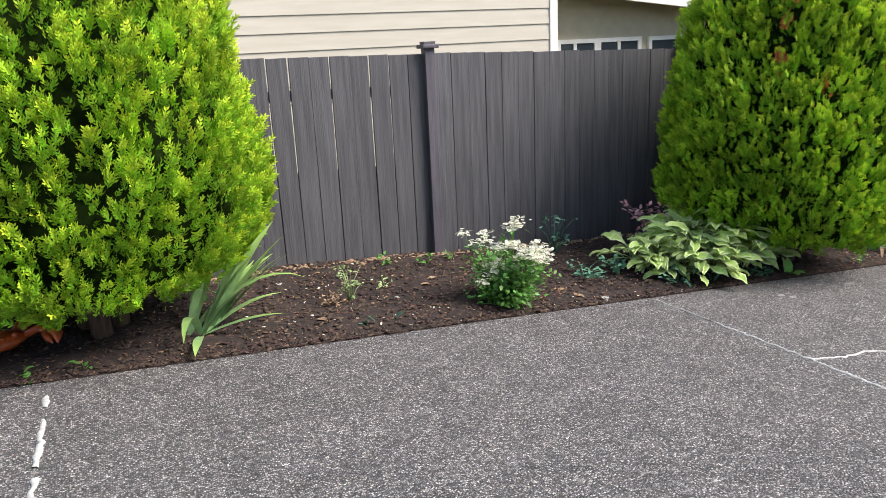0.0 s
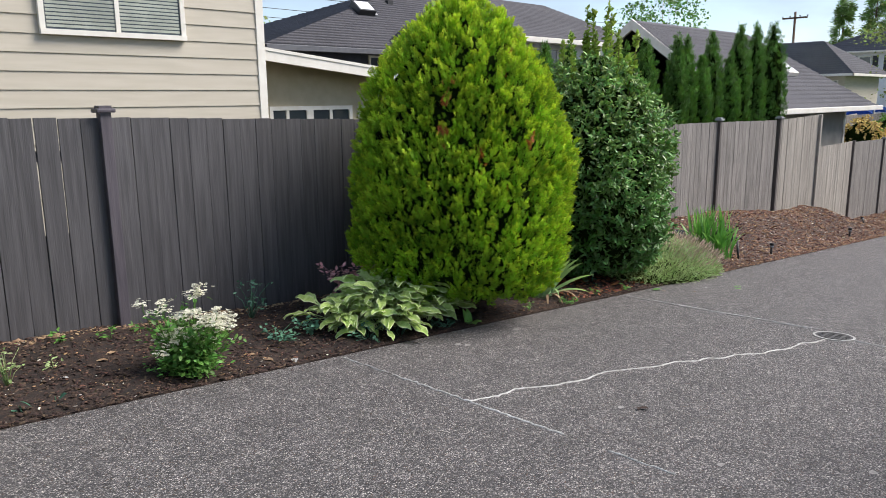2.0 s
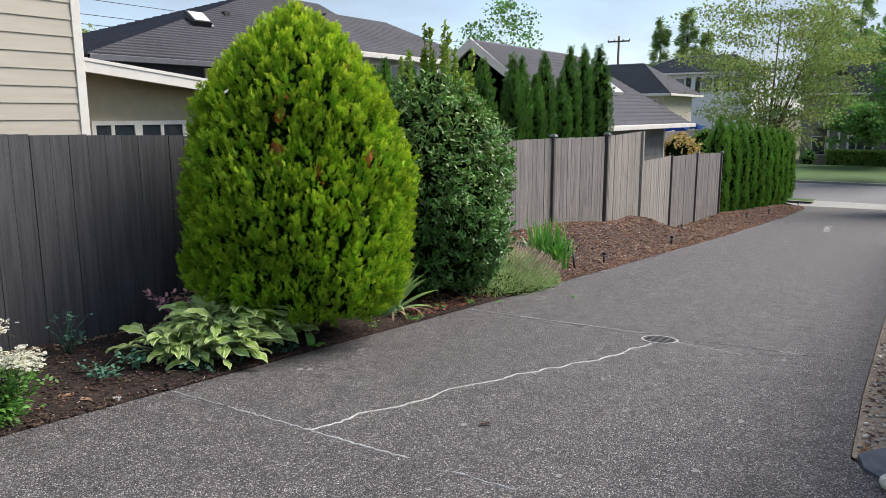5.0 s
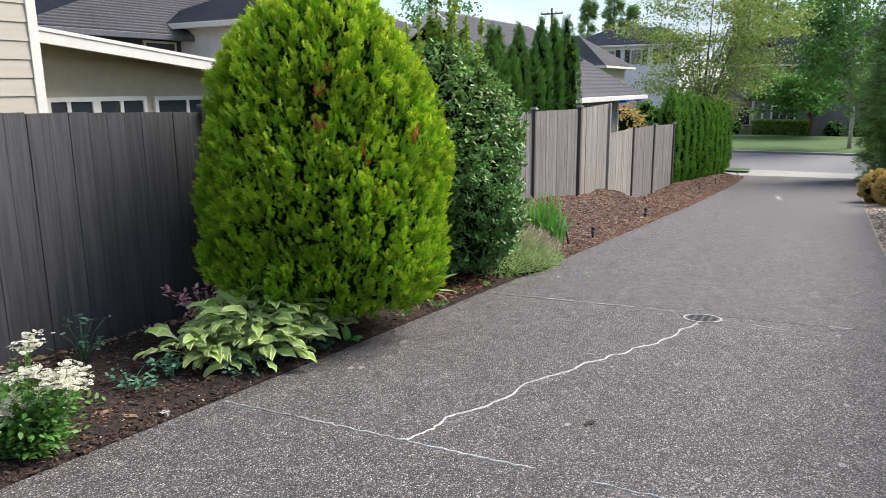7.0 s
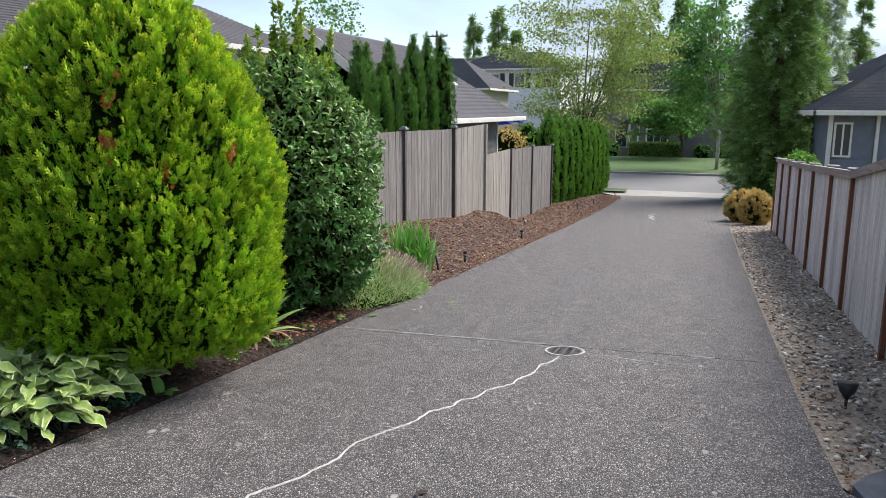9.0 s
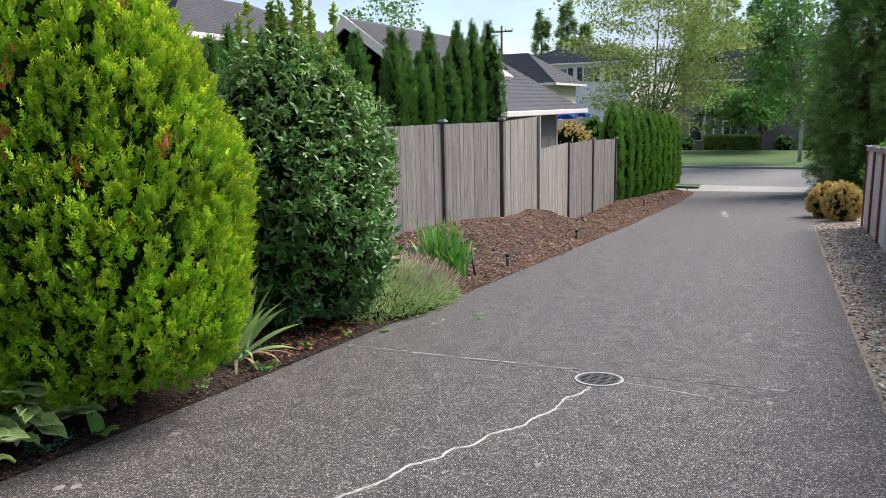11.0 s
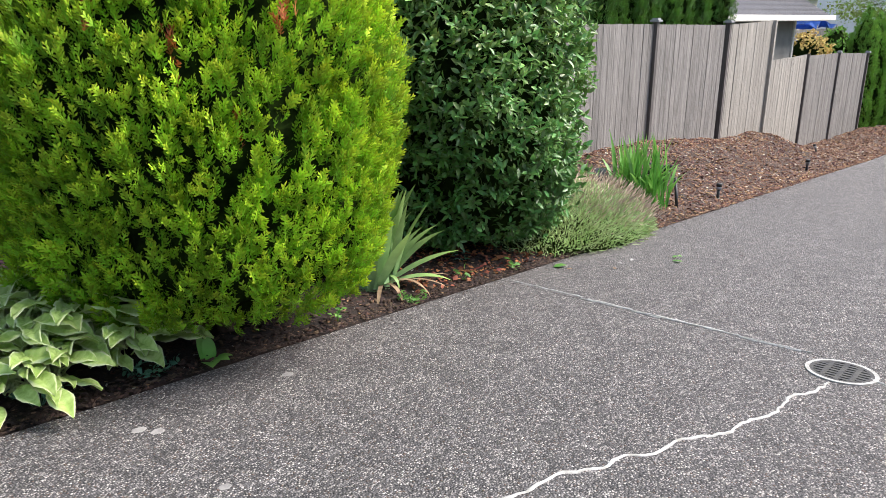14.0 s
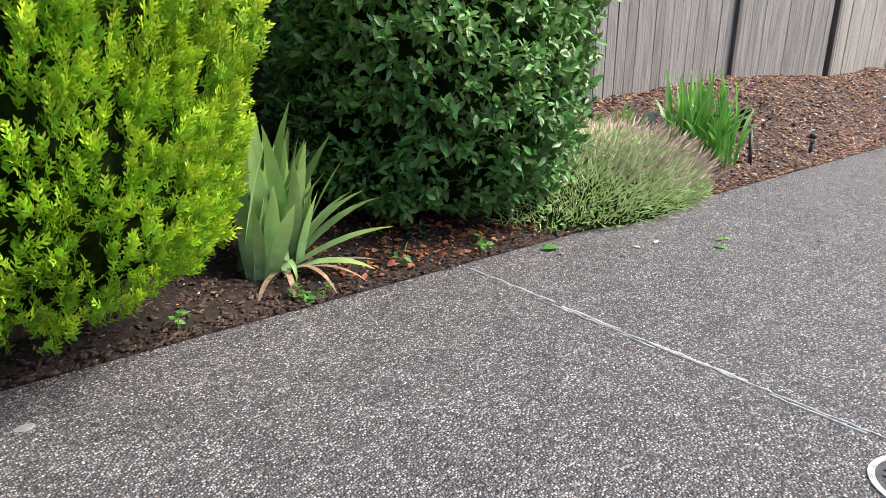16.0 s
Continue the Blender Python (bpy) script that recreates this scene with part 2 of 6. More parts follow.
M_WISP = material("wispy_stem", lin("93b06c"), lin("bccb94"), 8, 0.8, island=0.4, thin=0.3)
M_SEEDHEAD = material("dried_seedhead", lin("b39c86"), lin("d0bba6"), 8, 0.9, island=0.35, thin=0.2)
M_BLACK = material("black_plastic", lin("1b1b1c"), lin("262627"), 20, 0.5, wear=0.1)
M_STEEL = material("worn_metal", lin("77787a"), lin("939496"), 20, 0.5, metal=0.6)
M_IRON = material("cast_iron", lin("403f40"), lin("55534f"), 30, 0.7, 0.3, 90, metal=0.3)
M_CRAB = material("orange_glaze", lin("8f3f1c"), lin("c05a28"), 20, 0.35, 0.2, 60, wear=0.3, wear_scale=12)
M_BLUECOVER = material("blue_cover", lin("2f64b8"), lin("3f78cc"), 4, 0.7)


# ---- building blocks ----
def empty(name, x=0.0, y=0.0, z=0.0):
    ob = new(name)
    ob.location = (x, y, z)
    return ob


def placed(ob):
    """Where an object stands in the world, before the scene is updated."""
    return placed(ob.parent) @ ob.matrix_parent_inverse @ ob.matrix_basis if ob.parent else ob.matrix_basis.copy()


def part(name, data, mat, parent=None, label="", at=None):
    """Links a bmesh or mesh as one object, under a thing or a part, built in world places unless at is given."""
    if isinstance(data, bmesh.types.BMesh):
        me = bpy.data.meshes.new(name)
        data.to_mesh(me)
        data.free()
    else:
        me = data
    if mat and not me.materials:
        me.materials.append(mat)
    ob = new(name, me)
    if at is not None:
        ob.matrix_basis = at
    if parent:
        ob.parent = parent
        ob.matrix_parent_inverse = placed(parent).inverted()
    if label:
        tagged(ob, label)
    return ob


def mesh_np(name, v, f, tip=None, smooth=False):
    """A mesh from arrays of corners and of faces with equally many corners."""
    v, f = np.asarray(v, dtype=np.float32), np.asarray(f, dtype=np.int32)
    me = bpy.data.meshes.new(name)
    k = f.shape[1]
    me.vertices.add(len(v))
    me.loops.add(f.size)
    me.polygons.add(len(f))
    me.vertices.foreach_set("co", v.ravel())
    me.loops.foreach_set("vertex_index", f.ravel())
    me.polygons.foreach_set("loop_start", np.arange(0, f.size, k, dtype=np.int32))
    me.polygons.foreach_set("loop_total", np.full(len(f), k, dtype=np.int32))
    if smooth:
        me.polygons.foreach_set("use_smooth", np.ones(len(f), dtype=bool))
    me.update(calc_edges=True)
    if tip is not None:
        a = me.attributes.new("tip", "FLOAT", "POINT")
        a.data.foreach_set("value", np.asarray(tip, dtype=np.float32))
    me.validate()
    return me


def unit(a):
    return a / np.maximum(np.linalg.norm(a, axis=-1, keepdims=True), 1e-9)


def spread(tv, tf, ttip, pos, axis, normal, size, tipmul=None):
    """Copies of a small shape (long way z, flat to y) at places, along axes, with flat sides to normals; arrays for mesh_np."""
    a = unit(axis)
    x = unit(np.cross(normal, a))
    y = np.cross(a, x)
    size = np.asarray(size).reshape(-1, 1, 1)
    v = (tv[None, :, 0:1] * x[:, None] + tv[None, :, 1:2] * y[:, None] + tv[None, :, 2:3] * a[:, None]) * size + pos[:, None]
    m, k = len(pos), len(tv)
    f = tf[None] + (np.arange(m) * k)[:, None, None]
    t = np.repeat(np.asarray(ttip)[None], m, 0)
    if tipmul is not None:
        t = t * np.asarray(tipmul)[:, None]
    return v.reshape(-1, 3), f.reshape(-1, tf.shape[1]), t.ravel()


def box(bm, x0, x1, y0, y1, z0, z1, m=None):
    """A box, with an optional turn m."""
    vs = [bm.verts.new((x, y, z)) for z in (z0, z1) for x, y in ((x0, y0), (x1, y0), (x1, y1), (x0, y1))]
    if m:
        for v in vs:
            v.co = m @ v.co
    for q in ((3, 2, 1, 0), (4, 5, 6, 7), (0, 1, 5, 4), (1, 2, 6, 5), (2, 3, 7, 6), (3, 0, 4, 7)):
        bm.faces.new([vs[i] for i in q])
    return bm


def box_bm(*a, bevel=0.0):
    bm = box(bmesh.new(), *a)
    if bevel:
        bmesh.ops.bevel(bm, geom=bm.edges[:], offset=bevel, segments=2, affect="EDGES", profile=0.6)
    return bm


def tube(bm, points, radii, sides=8):
    """A tapered round limb through points."""
    rings = []
    for i, p in enumerate(points):
        p = Vector(p)
        q = Vector(points[min(i + 1, len(points) - 1)]) - Vector(points[max(i - 1, 0)])
        m = q.to_track_quat("Z", "Y").to_matrix()
        rings.append([bm.verts.new(p + m @ Vector((math.cos(a) * radii[i], math.sin(a) * radii[i], 0))) for a in [math.tau * k / sides for k in range(sides)]])
    for a, b in zip(rings, rings[1:]):
        for k in range(sides):
            bm.faces.new((a[k], a[(k + 1) % sides], b[(k + 1) % sides], b[k]))
    bm.faces.new(rings[0][::-1])
    bm.faces.new(rings[-1])
    for f in bm.faces:
        f.smooth = True
    return bm


# ---- the lie of the land ----
def ramp(v, pts):
    return np.interp(v, [p[0] for p in pts], [p[1] for p in pts])


def gz(x, y):
    """Height of the sloping drive and the level street below it."""
    x, y = np.asarray(x, dtype=float), np.asarray(y, dtype=float)
    fade = np.clip((46 - x) / 16, 0, 1)
    return -0.015 - 0.069 * np.clip(x, -12, 40.5) - 0.0329 * np.clip(y, -6, 8) * fade


BANK = [(-4, 0.06), (4, 0.05), (7.5, 0.12), (9.5, 0.28), (11.2, 0.48), (13.4, 0.58), (15.0, 0.53), (16.3, 0.49), (18.0, 0.52), (18.5, 0.44), (19.0, 0.2), (20.6, 0.03), (23.8, 0.09), (26.5, 0.26), (30, 0.2), (40, 0.02)]


def bed_z(x, y):
    """Height of the planted bed along the fence: a low bank in its middle stretch."""
    s = np.clip((np.asarray(y) - 4.2) / 1.7, 0, 1)
    s = s * s * (3 - 2 * s)
    lump = 0.018 * np.sin(np.asarray(x) * 1.3 + np.asarray(y) * 2.7 + np.sin(np.asarray(x) * 0.7) * 2) + 0.01 * np.sin(np.asarray(x) * 5.7 - np.asarray(y) * 9.3)
    rise = np.clip((np.asarray(y) - left_edge(x)) / 0.25, 0, 1)
    return gz(x, y) - 0.008 + 0.024 * rise + ramp(x, BANK) * s + lump * np.clip(s * 4, 0, 1)


def left_edge(x):
    return ramp(x, [(-10, 4.22), (8, 4.2), (20, 4.28), (30, 4.55), (37, 4.8), (39, 5.2), (41, 6.5)])


def right_edge(x):
    return ramp(x, [(-10, -7.0), (2.0, -7.0), (4.3, -0.6), (5.0, -0.06), (6.5, 0.0), (9, 0.05), (15, 0.15), (25, 0.22), (37, 0.3), (39, -0.1), (41, -1.6)])


def sheet(xs, ys, height, name):
    x, y = np.meshgrid(xs, ys, indexing="ij")
    v = np.stack([x, y, height(x, y)], -1).reshape(-1, 3)
    n, k = len(xs), len(ys)
    i = (np.arange(n - 1)[:, None] * k + np.arange(k - 1)).ravel()
    return mesh_np(name, v, np.stack([i, i + k, i + k + 1, i + 1], -1), smooth=True)


def steps(*stops):
    out = []
    for a, b, s in stops:
        out += list(np.arange(a, b - 1e-6, s))
    return np.array(out + [stops[-1][1]])


ground = tagged(part("ground", sheet(steps((-60, -10, 10), (-10, 45, 1.0), (45, 120, 15), (120, 900, 120)), steps((-500, -100, 80), (-100, -20, 10), (-20, 20, 1), (20, 100, 10), (100, 500, 80)),
                lambda x, y: gz(x, y) - 0.09, "ground"), M_EARTH), "bare brown earth under the gardens", "ground", kind="structure")

# the drive: slabs of exposed aggregate with open joints
JOINTS = [-9.5, -4.55, -0.53, 3.52, 7.5, 19.5, 31.5, 39.6]
drive = tagged(empty("driveway", 0, 0, 0), "sloping grey exposed-aggregate concrete driveway with joints", "driveway", kind="structure")
for a, b in zip(JOINTS, JOINTS[1:]):
    bm = bmesh.new()
    xs = np.r_[a + 0.002, [x for x in (2.0, 4.3, 5.0, 6.5, 8, 9, 11, 13, 15, 18, 20, 22, 25, 28, 30, 33, 35, 37, 39) if a + 0.1 < x < b - 0.1], b - 0.002]
    top, low = [], []
    for x in xs:
        cut = [(x, left_edge(x)), (x, right_edge(x))]
        top.append([bm.verts.new((px, py, float(gz(px, py)))) for px, py in cut])
        low.append([bm.verts.new((px, py, float(gz(px, py)) - 0.12)) for px, py in cut])
    for i in range(len(xs) - 1):
        bm.faces.new((top[i][0], top[i][1], top[i + 1][1], top[i + 1][0]))
        bm.faces.new((top[i][0], top[i + 1][0], low[i + 1][0], low[i][0]))
        bm.faces.new((top[i + 1][1], top[i][1], low[i][1], low[i + 1][1]))
    bm.faces.new((top[0][1], top[0][0], low[0][0], low[0][1]))
    bm.faces.new((top[-1][0], top[-1][1], low[-1][1], low[-1][0]))
    bm.normal_update()
    rim = [e for e in bm.edges if len(e.link_faces) == 2 and abs(abs(e.link_faces[0].normal.z) - abs(e.link_faces[1].normal.z)) > 0.5]
    bmesh.ops.bevel(bm, geom=rim, offset=0.002, segments=2, affect="EDGES")
    bmesh.ops.recalc_face_normals(bm, faces=bm.faces[:])
    part("slab", bm, M_AGG, drive)


def ribbon(pts, width, rng, lift=0.004, ragged=0.35, thick=0.003):
    """A ragged flat bead laid along points on the drive."""
    dense = []
    for (x0, y0), (x1, y1) in zip(pts, pts[1:]):
        k = max(2, int(math.hypot(x1 - x0, y1 - y0) / 0.035))
        for i in range(k):
            s = i / k
            dense.append((x0 + (x1 - x0) * s, y0 + (y1 - y0) * s))
    dense.append(pts[-1])
    d = np.array(dense)
    d[1:-1] += rng.normal(0, 0.005, d[1:-1].shape)
    t = unit(np.gradient(d, axis=0))
    nrm = np.stack([-t[:, 1], t[:, 0]], -1)
    w = width * 0.5 * (1 + ragged * rng.uniform(-1, 1, len(d)))[:, None]
    rows = [d + nrm * w, d + nrm * w * 0.55, d - nrm * w * 0.55, d - nrm * w]
    hs = [lift - 0.006, lift + thick * 0.5, lift + thick * 0.5, lift - 0.006]
    v = np.concatenate([np.c_[r, gz(r[:, 0], r[:, 1]) + h] for r, h in zip(rows, hs)])
    n = len(d)
    i = np.arange(n - 1)
    f = np.concatenate([np.stack([k * n + i, k * n + i + 1, (k + 1) * n + i + 1, (k + 1) * n + i], -1) for k in range(3)])
    return mesh_np("crack_sealant", v, f, smooth=True)


rng = np.random.default_rng(5)
CRACK = [(3.53, 2.78), (3.75, 2.72), (3.95, 2.74), (4.2, 2.62), (4.5, 2.55), (4.75, 2.56), (4.97, 2.48), (5.2, 2.37), (5.41, 2.35), (5.58, 2.24), (5.72, 2.23), (5.82, 2.14), (6.02, 2.11),
         (6.2, 1.99), (6.35, 1.98), (6.55, 1.9), (6.82, 1.9), (6.95, 1.83), (7.13, 1.81)]
part("crack_sealant", ribbon(CRACK, 0.017, rng), M_SEAL, drive, "pale sealant run along a winding crack")
part("crack_sealant", ribbon([(7.33, 1.66), (7.28, 1.55), (7.27, 1.38), (7.2, 1.15), (7.16, 0.99)], 0.014, rng), M_SEAL, drive, "pale sealant run along a crack")
part("crack_sealant", ribbon([(26.4, 2.45), (25.9, 2.62), (25.2, 2.42), (24.7, 2.5), (24.2, 2.28), (23.6, 2.38)], 0.06, rng), M_SEAL, drive, "pale squiggle of sealant far down the drive")
for x, ya, yb, w in ((3.53, 4.15, 3.6, 0.010), (3.53, 3.55, 2.75, 0.014), (3.52, 2.75, 2.0, 0.016), (3.51, 1.7, 1.3, 0.009), (-0.53, 4.0, 3.85, 0.03), (-0.53, 3.7, 3.2, 0.028), (-0.52, 3.1, 1.2, 0.026),
                     (7.55, 4.12, 3.5, 0.013), (7.52, 3.5, 2.0, 0.009), (7.54, 3.45, 3.12, 0.016), (7.53, 2.95, 2.5, 0.016), (7.5, 2.4, 2.05, 0.009), (7.5, 0.75, 0.55, 0.014), (7.5, 3.1, 2.9, 0.01)):
    part("joint_filler", ribbon([(x, ya), (x, (ya + yb) / 2), (x, yb)], w, rng, ragged=0.3), M_SEAL, drive, "worn pale filler in a joint")
for x in JOINTS[1:-1]:
    bm = bmesh.new()
    y0, y1 = float(right_edge(x)), float(left_edge(x))
    vs = [bm.verts.new((px, py, float(gz(px, py)) - 0.0015)) for px, py in ((x - 0.0035, y0), (x + 0.0035, y0), (x + 0.0035, y1), (x - 0.0035, y1))]
    bm.faces.new(vs)
    part("joint_grit", bm, M_GROOVE, drive)

# round drain grate set in a pale ring
DX, DY = 7.33, 1.80
slope = Matrix.Translation((DX, DY, float(gz(DX, DY)))) @ Matrix(((1, 0, 0, 0), (0, 1, 0, 0), (-0.069, -0.0329, 1, 0), (0, 0, 0, 1)))
drain = tagged(empty("drain_grate", DX, DY, float(gz(DX, DY))), "round cast-iron drain grate ringed with pale sealant", "drain")


def ring(r0, r1, z0, z1, sides=40, m=None):
    bm = bmesh.new()
    loops = [[bm.verts.new((r * math.cos(math.tau * k / sides), r * math.sin(math.tau * k / sides), z)) for k in range(sides)] for r, z in ((r1, z0), (r1, z1), (r0, z1), (r0, z0))]
    for a, b in zip(loops, loops[1:]):
        for k in range(sides):
            bm.faces.new((a[k], a[(k + 1) % sides], b[(k + 1) % sides], b[k]))
    if m:
        bm.transform(m)
    return bm


part("sealant_ring", ring(0.155, 0.176, 0.0, 0.006, m=slope), M_SEAL, drain, "pale sealant ring")
part("rim", ring(0.135, 0.156, 0.0, 0.005, m=slope), M_IRON, drain)
# flat black disc stands in for the shade down the drain
bm = bmesh.new()
bmesh.ops.create_circle(bm, cap_ends=True, segments=32, radius=0.136)
bm.transform(slope @ Matrix.Translation((0, 0, 0.0015)))
part("pit", bm, M_BLACK, drain)
for i in range(-3, 4):
    h = math.sqrt(0.135 ** 2 - (i * 0.036) ** 2)
    bm = box_bm(i * 0.036 - 0.011, i * 0.036 + 0.011, -h, h, 0.001, 0.005)
    bm.transform(slope)
    part("bar", bm, M_IRON, drain)
for i in (-1, 0, 1):
    h = math.sqrt(0.135 ** 2 - (i * 0.07) ** 2)
    bm = box_bm(-h, h, i * 0.07 - 0.012, i * 0.07 + 0.012, 0.0012, 0.0056)
    bm.transform(slope)
    part("bar", bm, M_IRON, drain)

# planted bed, stone strip, street
def bed_sheet(name, xs, mat, label):
    """A stretch of the planted bed, from the drive's edge to behind the fence, with a crumbly surface."""
    me = sheet(xs, np.r_[0, 0.003, np.linspace(0.03, 1, 26)], lambda x, s: bed_z(x, left_edge(x) + 0.003 + s * (6.6 - left_edge(x))) - 0.06 * (s == 0), name)
    co = np.empty(len(me.vertices) * 3, dtype=np.float32)
    me.vertices.foreach_get("co", co)
    co = co.reshape(-1, 3)
    inner = (co[:, 0] > xs[0] + 0.01) & (co[:, 0] < xs[-1] - 0.01)
    co[:, 2] += rng.uniform(-0.008, 0.018, len(co)) * np.clip(co[:, 1] * 12, 0, 1) * inner
    co[:, 1] = left_edge(co[:, 0]) + 0.003 + co[:, 1] * (6.6 - left_edge(co[:, 0]))
    me.vertices.foreach_set("co", co.ravel())
    me.update()
    tagged(part(name, me, mat), label, "flower bed", kind="structure")


bed_sheet("mulch_bed", steps((-8, 9.4, 0.12)), M_SOIL, "dark damp mulched soil bed along the fence")
bed_sheet("bark_bank", steps((9.4, 20, 0.12), (20, 39, 0.4)), M_BANK, "bank of reddish-brown bark mulch below the fence")

strip = sheet(steps((4.2, 40, 0.3)), np.linspace(0, 1, 8), lambda x, s: gz(x, right_edge(x) - s * (right_edge(x) + 0.95)) - 0.02 + 0.03 * s, "stone_strip")
co = np.empty(len(strip.vertices) * 3, dtype=np.float32)
strip.vertices.foreach_get("co", co)
co = co.reshape(-1, 3)
co[:, 1] = right_edge(co[:, 0]) - 0.003 - co[:, 1] * (right_edge(co[:, 0]) + 0.95)
strip.vertices.foreach_set("co", co.ravel())
strip.update()
tagged(part("stone_strip", strip, M_GRAVEL), "gravelly soil strip beside the driveway", "ground strip", kind="structure")

STREET = float(gz(60, 0))
road = tagged(part("road", sheet(np.linspace(42.0, 53.0, 12), np.linspace(-70, 70, 30), lambda x, y: STREET - 0.012 + 0 * x, "road"), M_ROAD), "grey asphalt street across the foot of the driveway", "road", kind="structure")
bm = bmesh.new()
v = [bm.verts.new(p) for p in ((39.6, 5.5, float(gz(39.6, 5.5)) - 0.01), (39.6, -0.4, float(gz(39.6, -0.4)) - 0.01), (42.3, -2.6, STREET + 0.01), (42.3, 7.6, STREET + 0.01))]
bm.faces.new(v)
tagged(part("driveway_apron", bm, M_APRON), "pale concrete apron where the driveway meets the street", "apron", kind="structure")
for i, (xa, ya, yb) in enumerate(((41.7, 7.4, 60), (41.7, -60, -2.6), (53.0, -60, 60))):
    tagged(part("kerb", box_bm(xa, xa + 0.3, ya, yb, STREET - 0.2, STREET + 0.13, bevel=0.02), M_APRON), "pale concrete kerb beside the street", "kerb", kind="structure")
tagged(part("lawn", sheet(np.linspace(53.3, 66, 14), np.linspace(-60, 60, 40), lambda x, y: STREET + 0.12 + (x - 53) * 0.02, "lawn"), M_LAWN), "green mown front lawn across the street", "lawn", kind="structure")
tagged(part("verge", sheet(np.linspace(40.7, 41.7, 4), np.linspace(5.0, 40, 24), lambda x, y: STREET + 0.12 + 0 * x, "verge"), M_LAWN), "narrow grass verge beside the kerb", "verge", kind="structure")


# ---- fences ----
@lru_cache(None)
def board_mesh(width, thick, key):
    """A board one metre high with eased long edges, slightly warped."""
    w, t, c = width / 2, thick / 2, 0.003
    ring8 = [(-w + c, -t), (w - c, -t), (w, -t + c), (w, t - c), (w - c, t), (-w + c, t), (-w, t - c), (-w, -t + c)]
    bow = random.uniform(-0.003, 0.003)
    v, f = [], []
    for i, z in enumerate((0, 0.5, 1)):
        v += [(x + (bow if i == 1 else 0), y + (bow if i == 1 else 0), z) for x, y in ring8]
    for i in range(2):
        f += [(i * 8 + k, i * 8 + (k + 1) % 8, i * 8 + 8 + (k + 1) % 8, i * 8 + 8 + k) for k in range(8)]
    me = bpy.data.meshes.new("fence_board")
    me.from_pydata(v, [], f + [tuple(range(7, -1, -1)), tuple(range(16, 24))])
    return me


def fence_boards(fence, x0, x1, y, top, bottom, mat, width, gap, key, lean=0.3):
    x = x0
    while x + width * 0.5 < x1:
        g = gap * random.choice((0.3, 0.6, 1, 1, 1.6))
        me = board_mesh(width, 0.018, key + str(random.randrange(4)))
        a, b = float(top(x)) + random.uniform(-0.004, 0.004), float(bottom(x)) - 0.04
        ob = part("fence_board", me, mat, fence, at=Matrix.Translation((x + width / 2, y + random.uniform(-0.003, 0.003), b)) @ Matrix.Rotation(radians(random.uniform(-lean, lean)), 4, "Y") @ Matrix.Diagonal((1, 1, a - b, 1)))
        x += width + g


def post(fence, x, y, z0, z1, mat, cap_mat, size=0.09, cap=True):
    part("post", box_bm(x - size / 2, x + size / 2, y - size / 2, y + size / 2, z0 - 0.1, z1, bevel=0.006), mat, fence)
    if cap:
        s = size * 0.5
        bm = box_bm(x - s - 0.03, x + s + 0.03, y - s - 0.03, y + s + 0.03, z1 - 0.012, z1 + 0.022, bevel=0.01)
        box(bm, x - s - 0.006, x + s + 0.006, y - s - 0.006, y + s + 0.006, z1 + 0.02, z1 + 0.045)
        part("post_cap", bm, cap_mat, fence)


FY = 6.0
dark_fence = tagged(empty("fence", 2.5, FY, -0.4), "charcoal-stained vertical-board wooden garden fence", "fence")
dark_top = lambda x: ramp(x, [(-6, 1.62), (1.1, 1.49), (2.5, 1.465), (5.2, 1.385), (8.1, 1.28)])
dark_low = lambda x: bed_z(x, FY)
for a, b, g in ((-6.3, -3.05, 0.006), (-2.98, -0.27, 0.006), (-0.2, 2.49, 0.005), (2.6, 5.3, 0.002), (5.4, 8.05, 0.002)):
    fence_boards(dark_fence, a, b, FY, dark_top, dark_low, M_DARKFENCE, 0.166, g, "dark", 0.2 if b < 2.5 else 0.06)
for x in (-3.02, -0.235, 2.545, 5.35, 8.1):
    post(dark_fence, x, FY - 0.03, float(dark_low(x)), float(dark_top(x)) + 0.055, M_DARKPOST, M_DARKPOST)
for xa, xb in ((-6.3, 2.5), (2.6, 8.05)):
    # second entry: an unseen backing board, added to keep light out of lower gaps
    for d, hh in ((0.34, 0.085), (1.65, 0.72)):
        bm = bmesh.new()
        za, zb = float(dark_top(xa)) - d, float(dark_top(xb)) - d
        vs = [bm.verts.new((x, y, z + h)) for x, z in ((xa, za), (xb, zb)) for y in (FY + 0.012, FY + 0.05) for h in (0, hh)]
        for q in ((0, 1, 3, 2), (4, 6, 7, 5), (0, 4, 5, 1), (2, 3, 7, 6), (1, 5, 7, 3), (0, 2, 6, 4)):
            bm.faces.new([vs[i] for i in q])
        bmesh.ops.recalc_face_normals(bm, faces=bm.faces[:])
        part("rail", bm, M_DARKFENCE, dark_fence)

grey_fence = tagged(empty("fence", 16, FY, -1), "weathered grey cedar board fence that steps down the slope", "fence")
tall = lambda x: ramp(x, [(7.5, 1.2), (11, 1.15), (13.4, 1.13), (16.1, 1.10)])
low_g = lambda x: bed_z(x, FY)
fence_boards(grey_fence, 8.2, 13.45, FY, tall, low_g, M_GREYWOOD, 0.155, 0.006, "grey")
fence_boards(grey_fence, 13.55, 16.15, FY, tall, low_g, M_GREYWOOD, 0.155, 0.006, "grey")
fence_boards(grey_fence, 16.3, 18.45, FY, lambda x: ramp(x, [(16.1, 1.10), (18.3, 1.16)]), low_g, M_LIGHTWOOD, 0.14, 0.007, "pale")
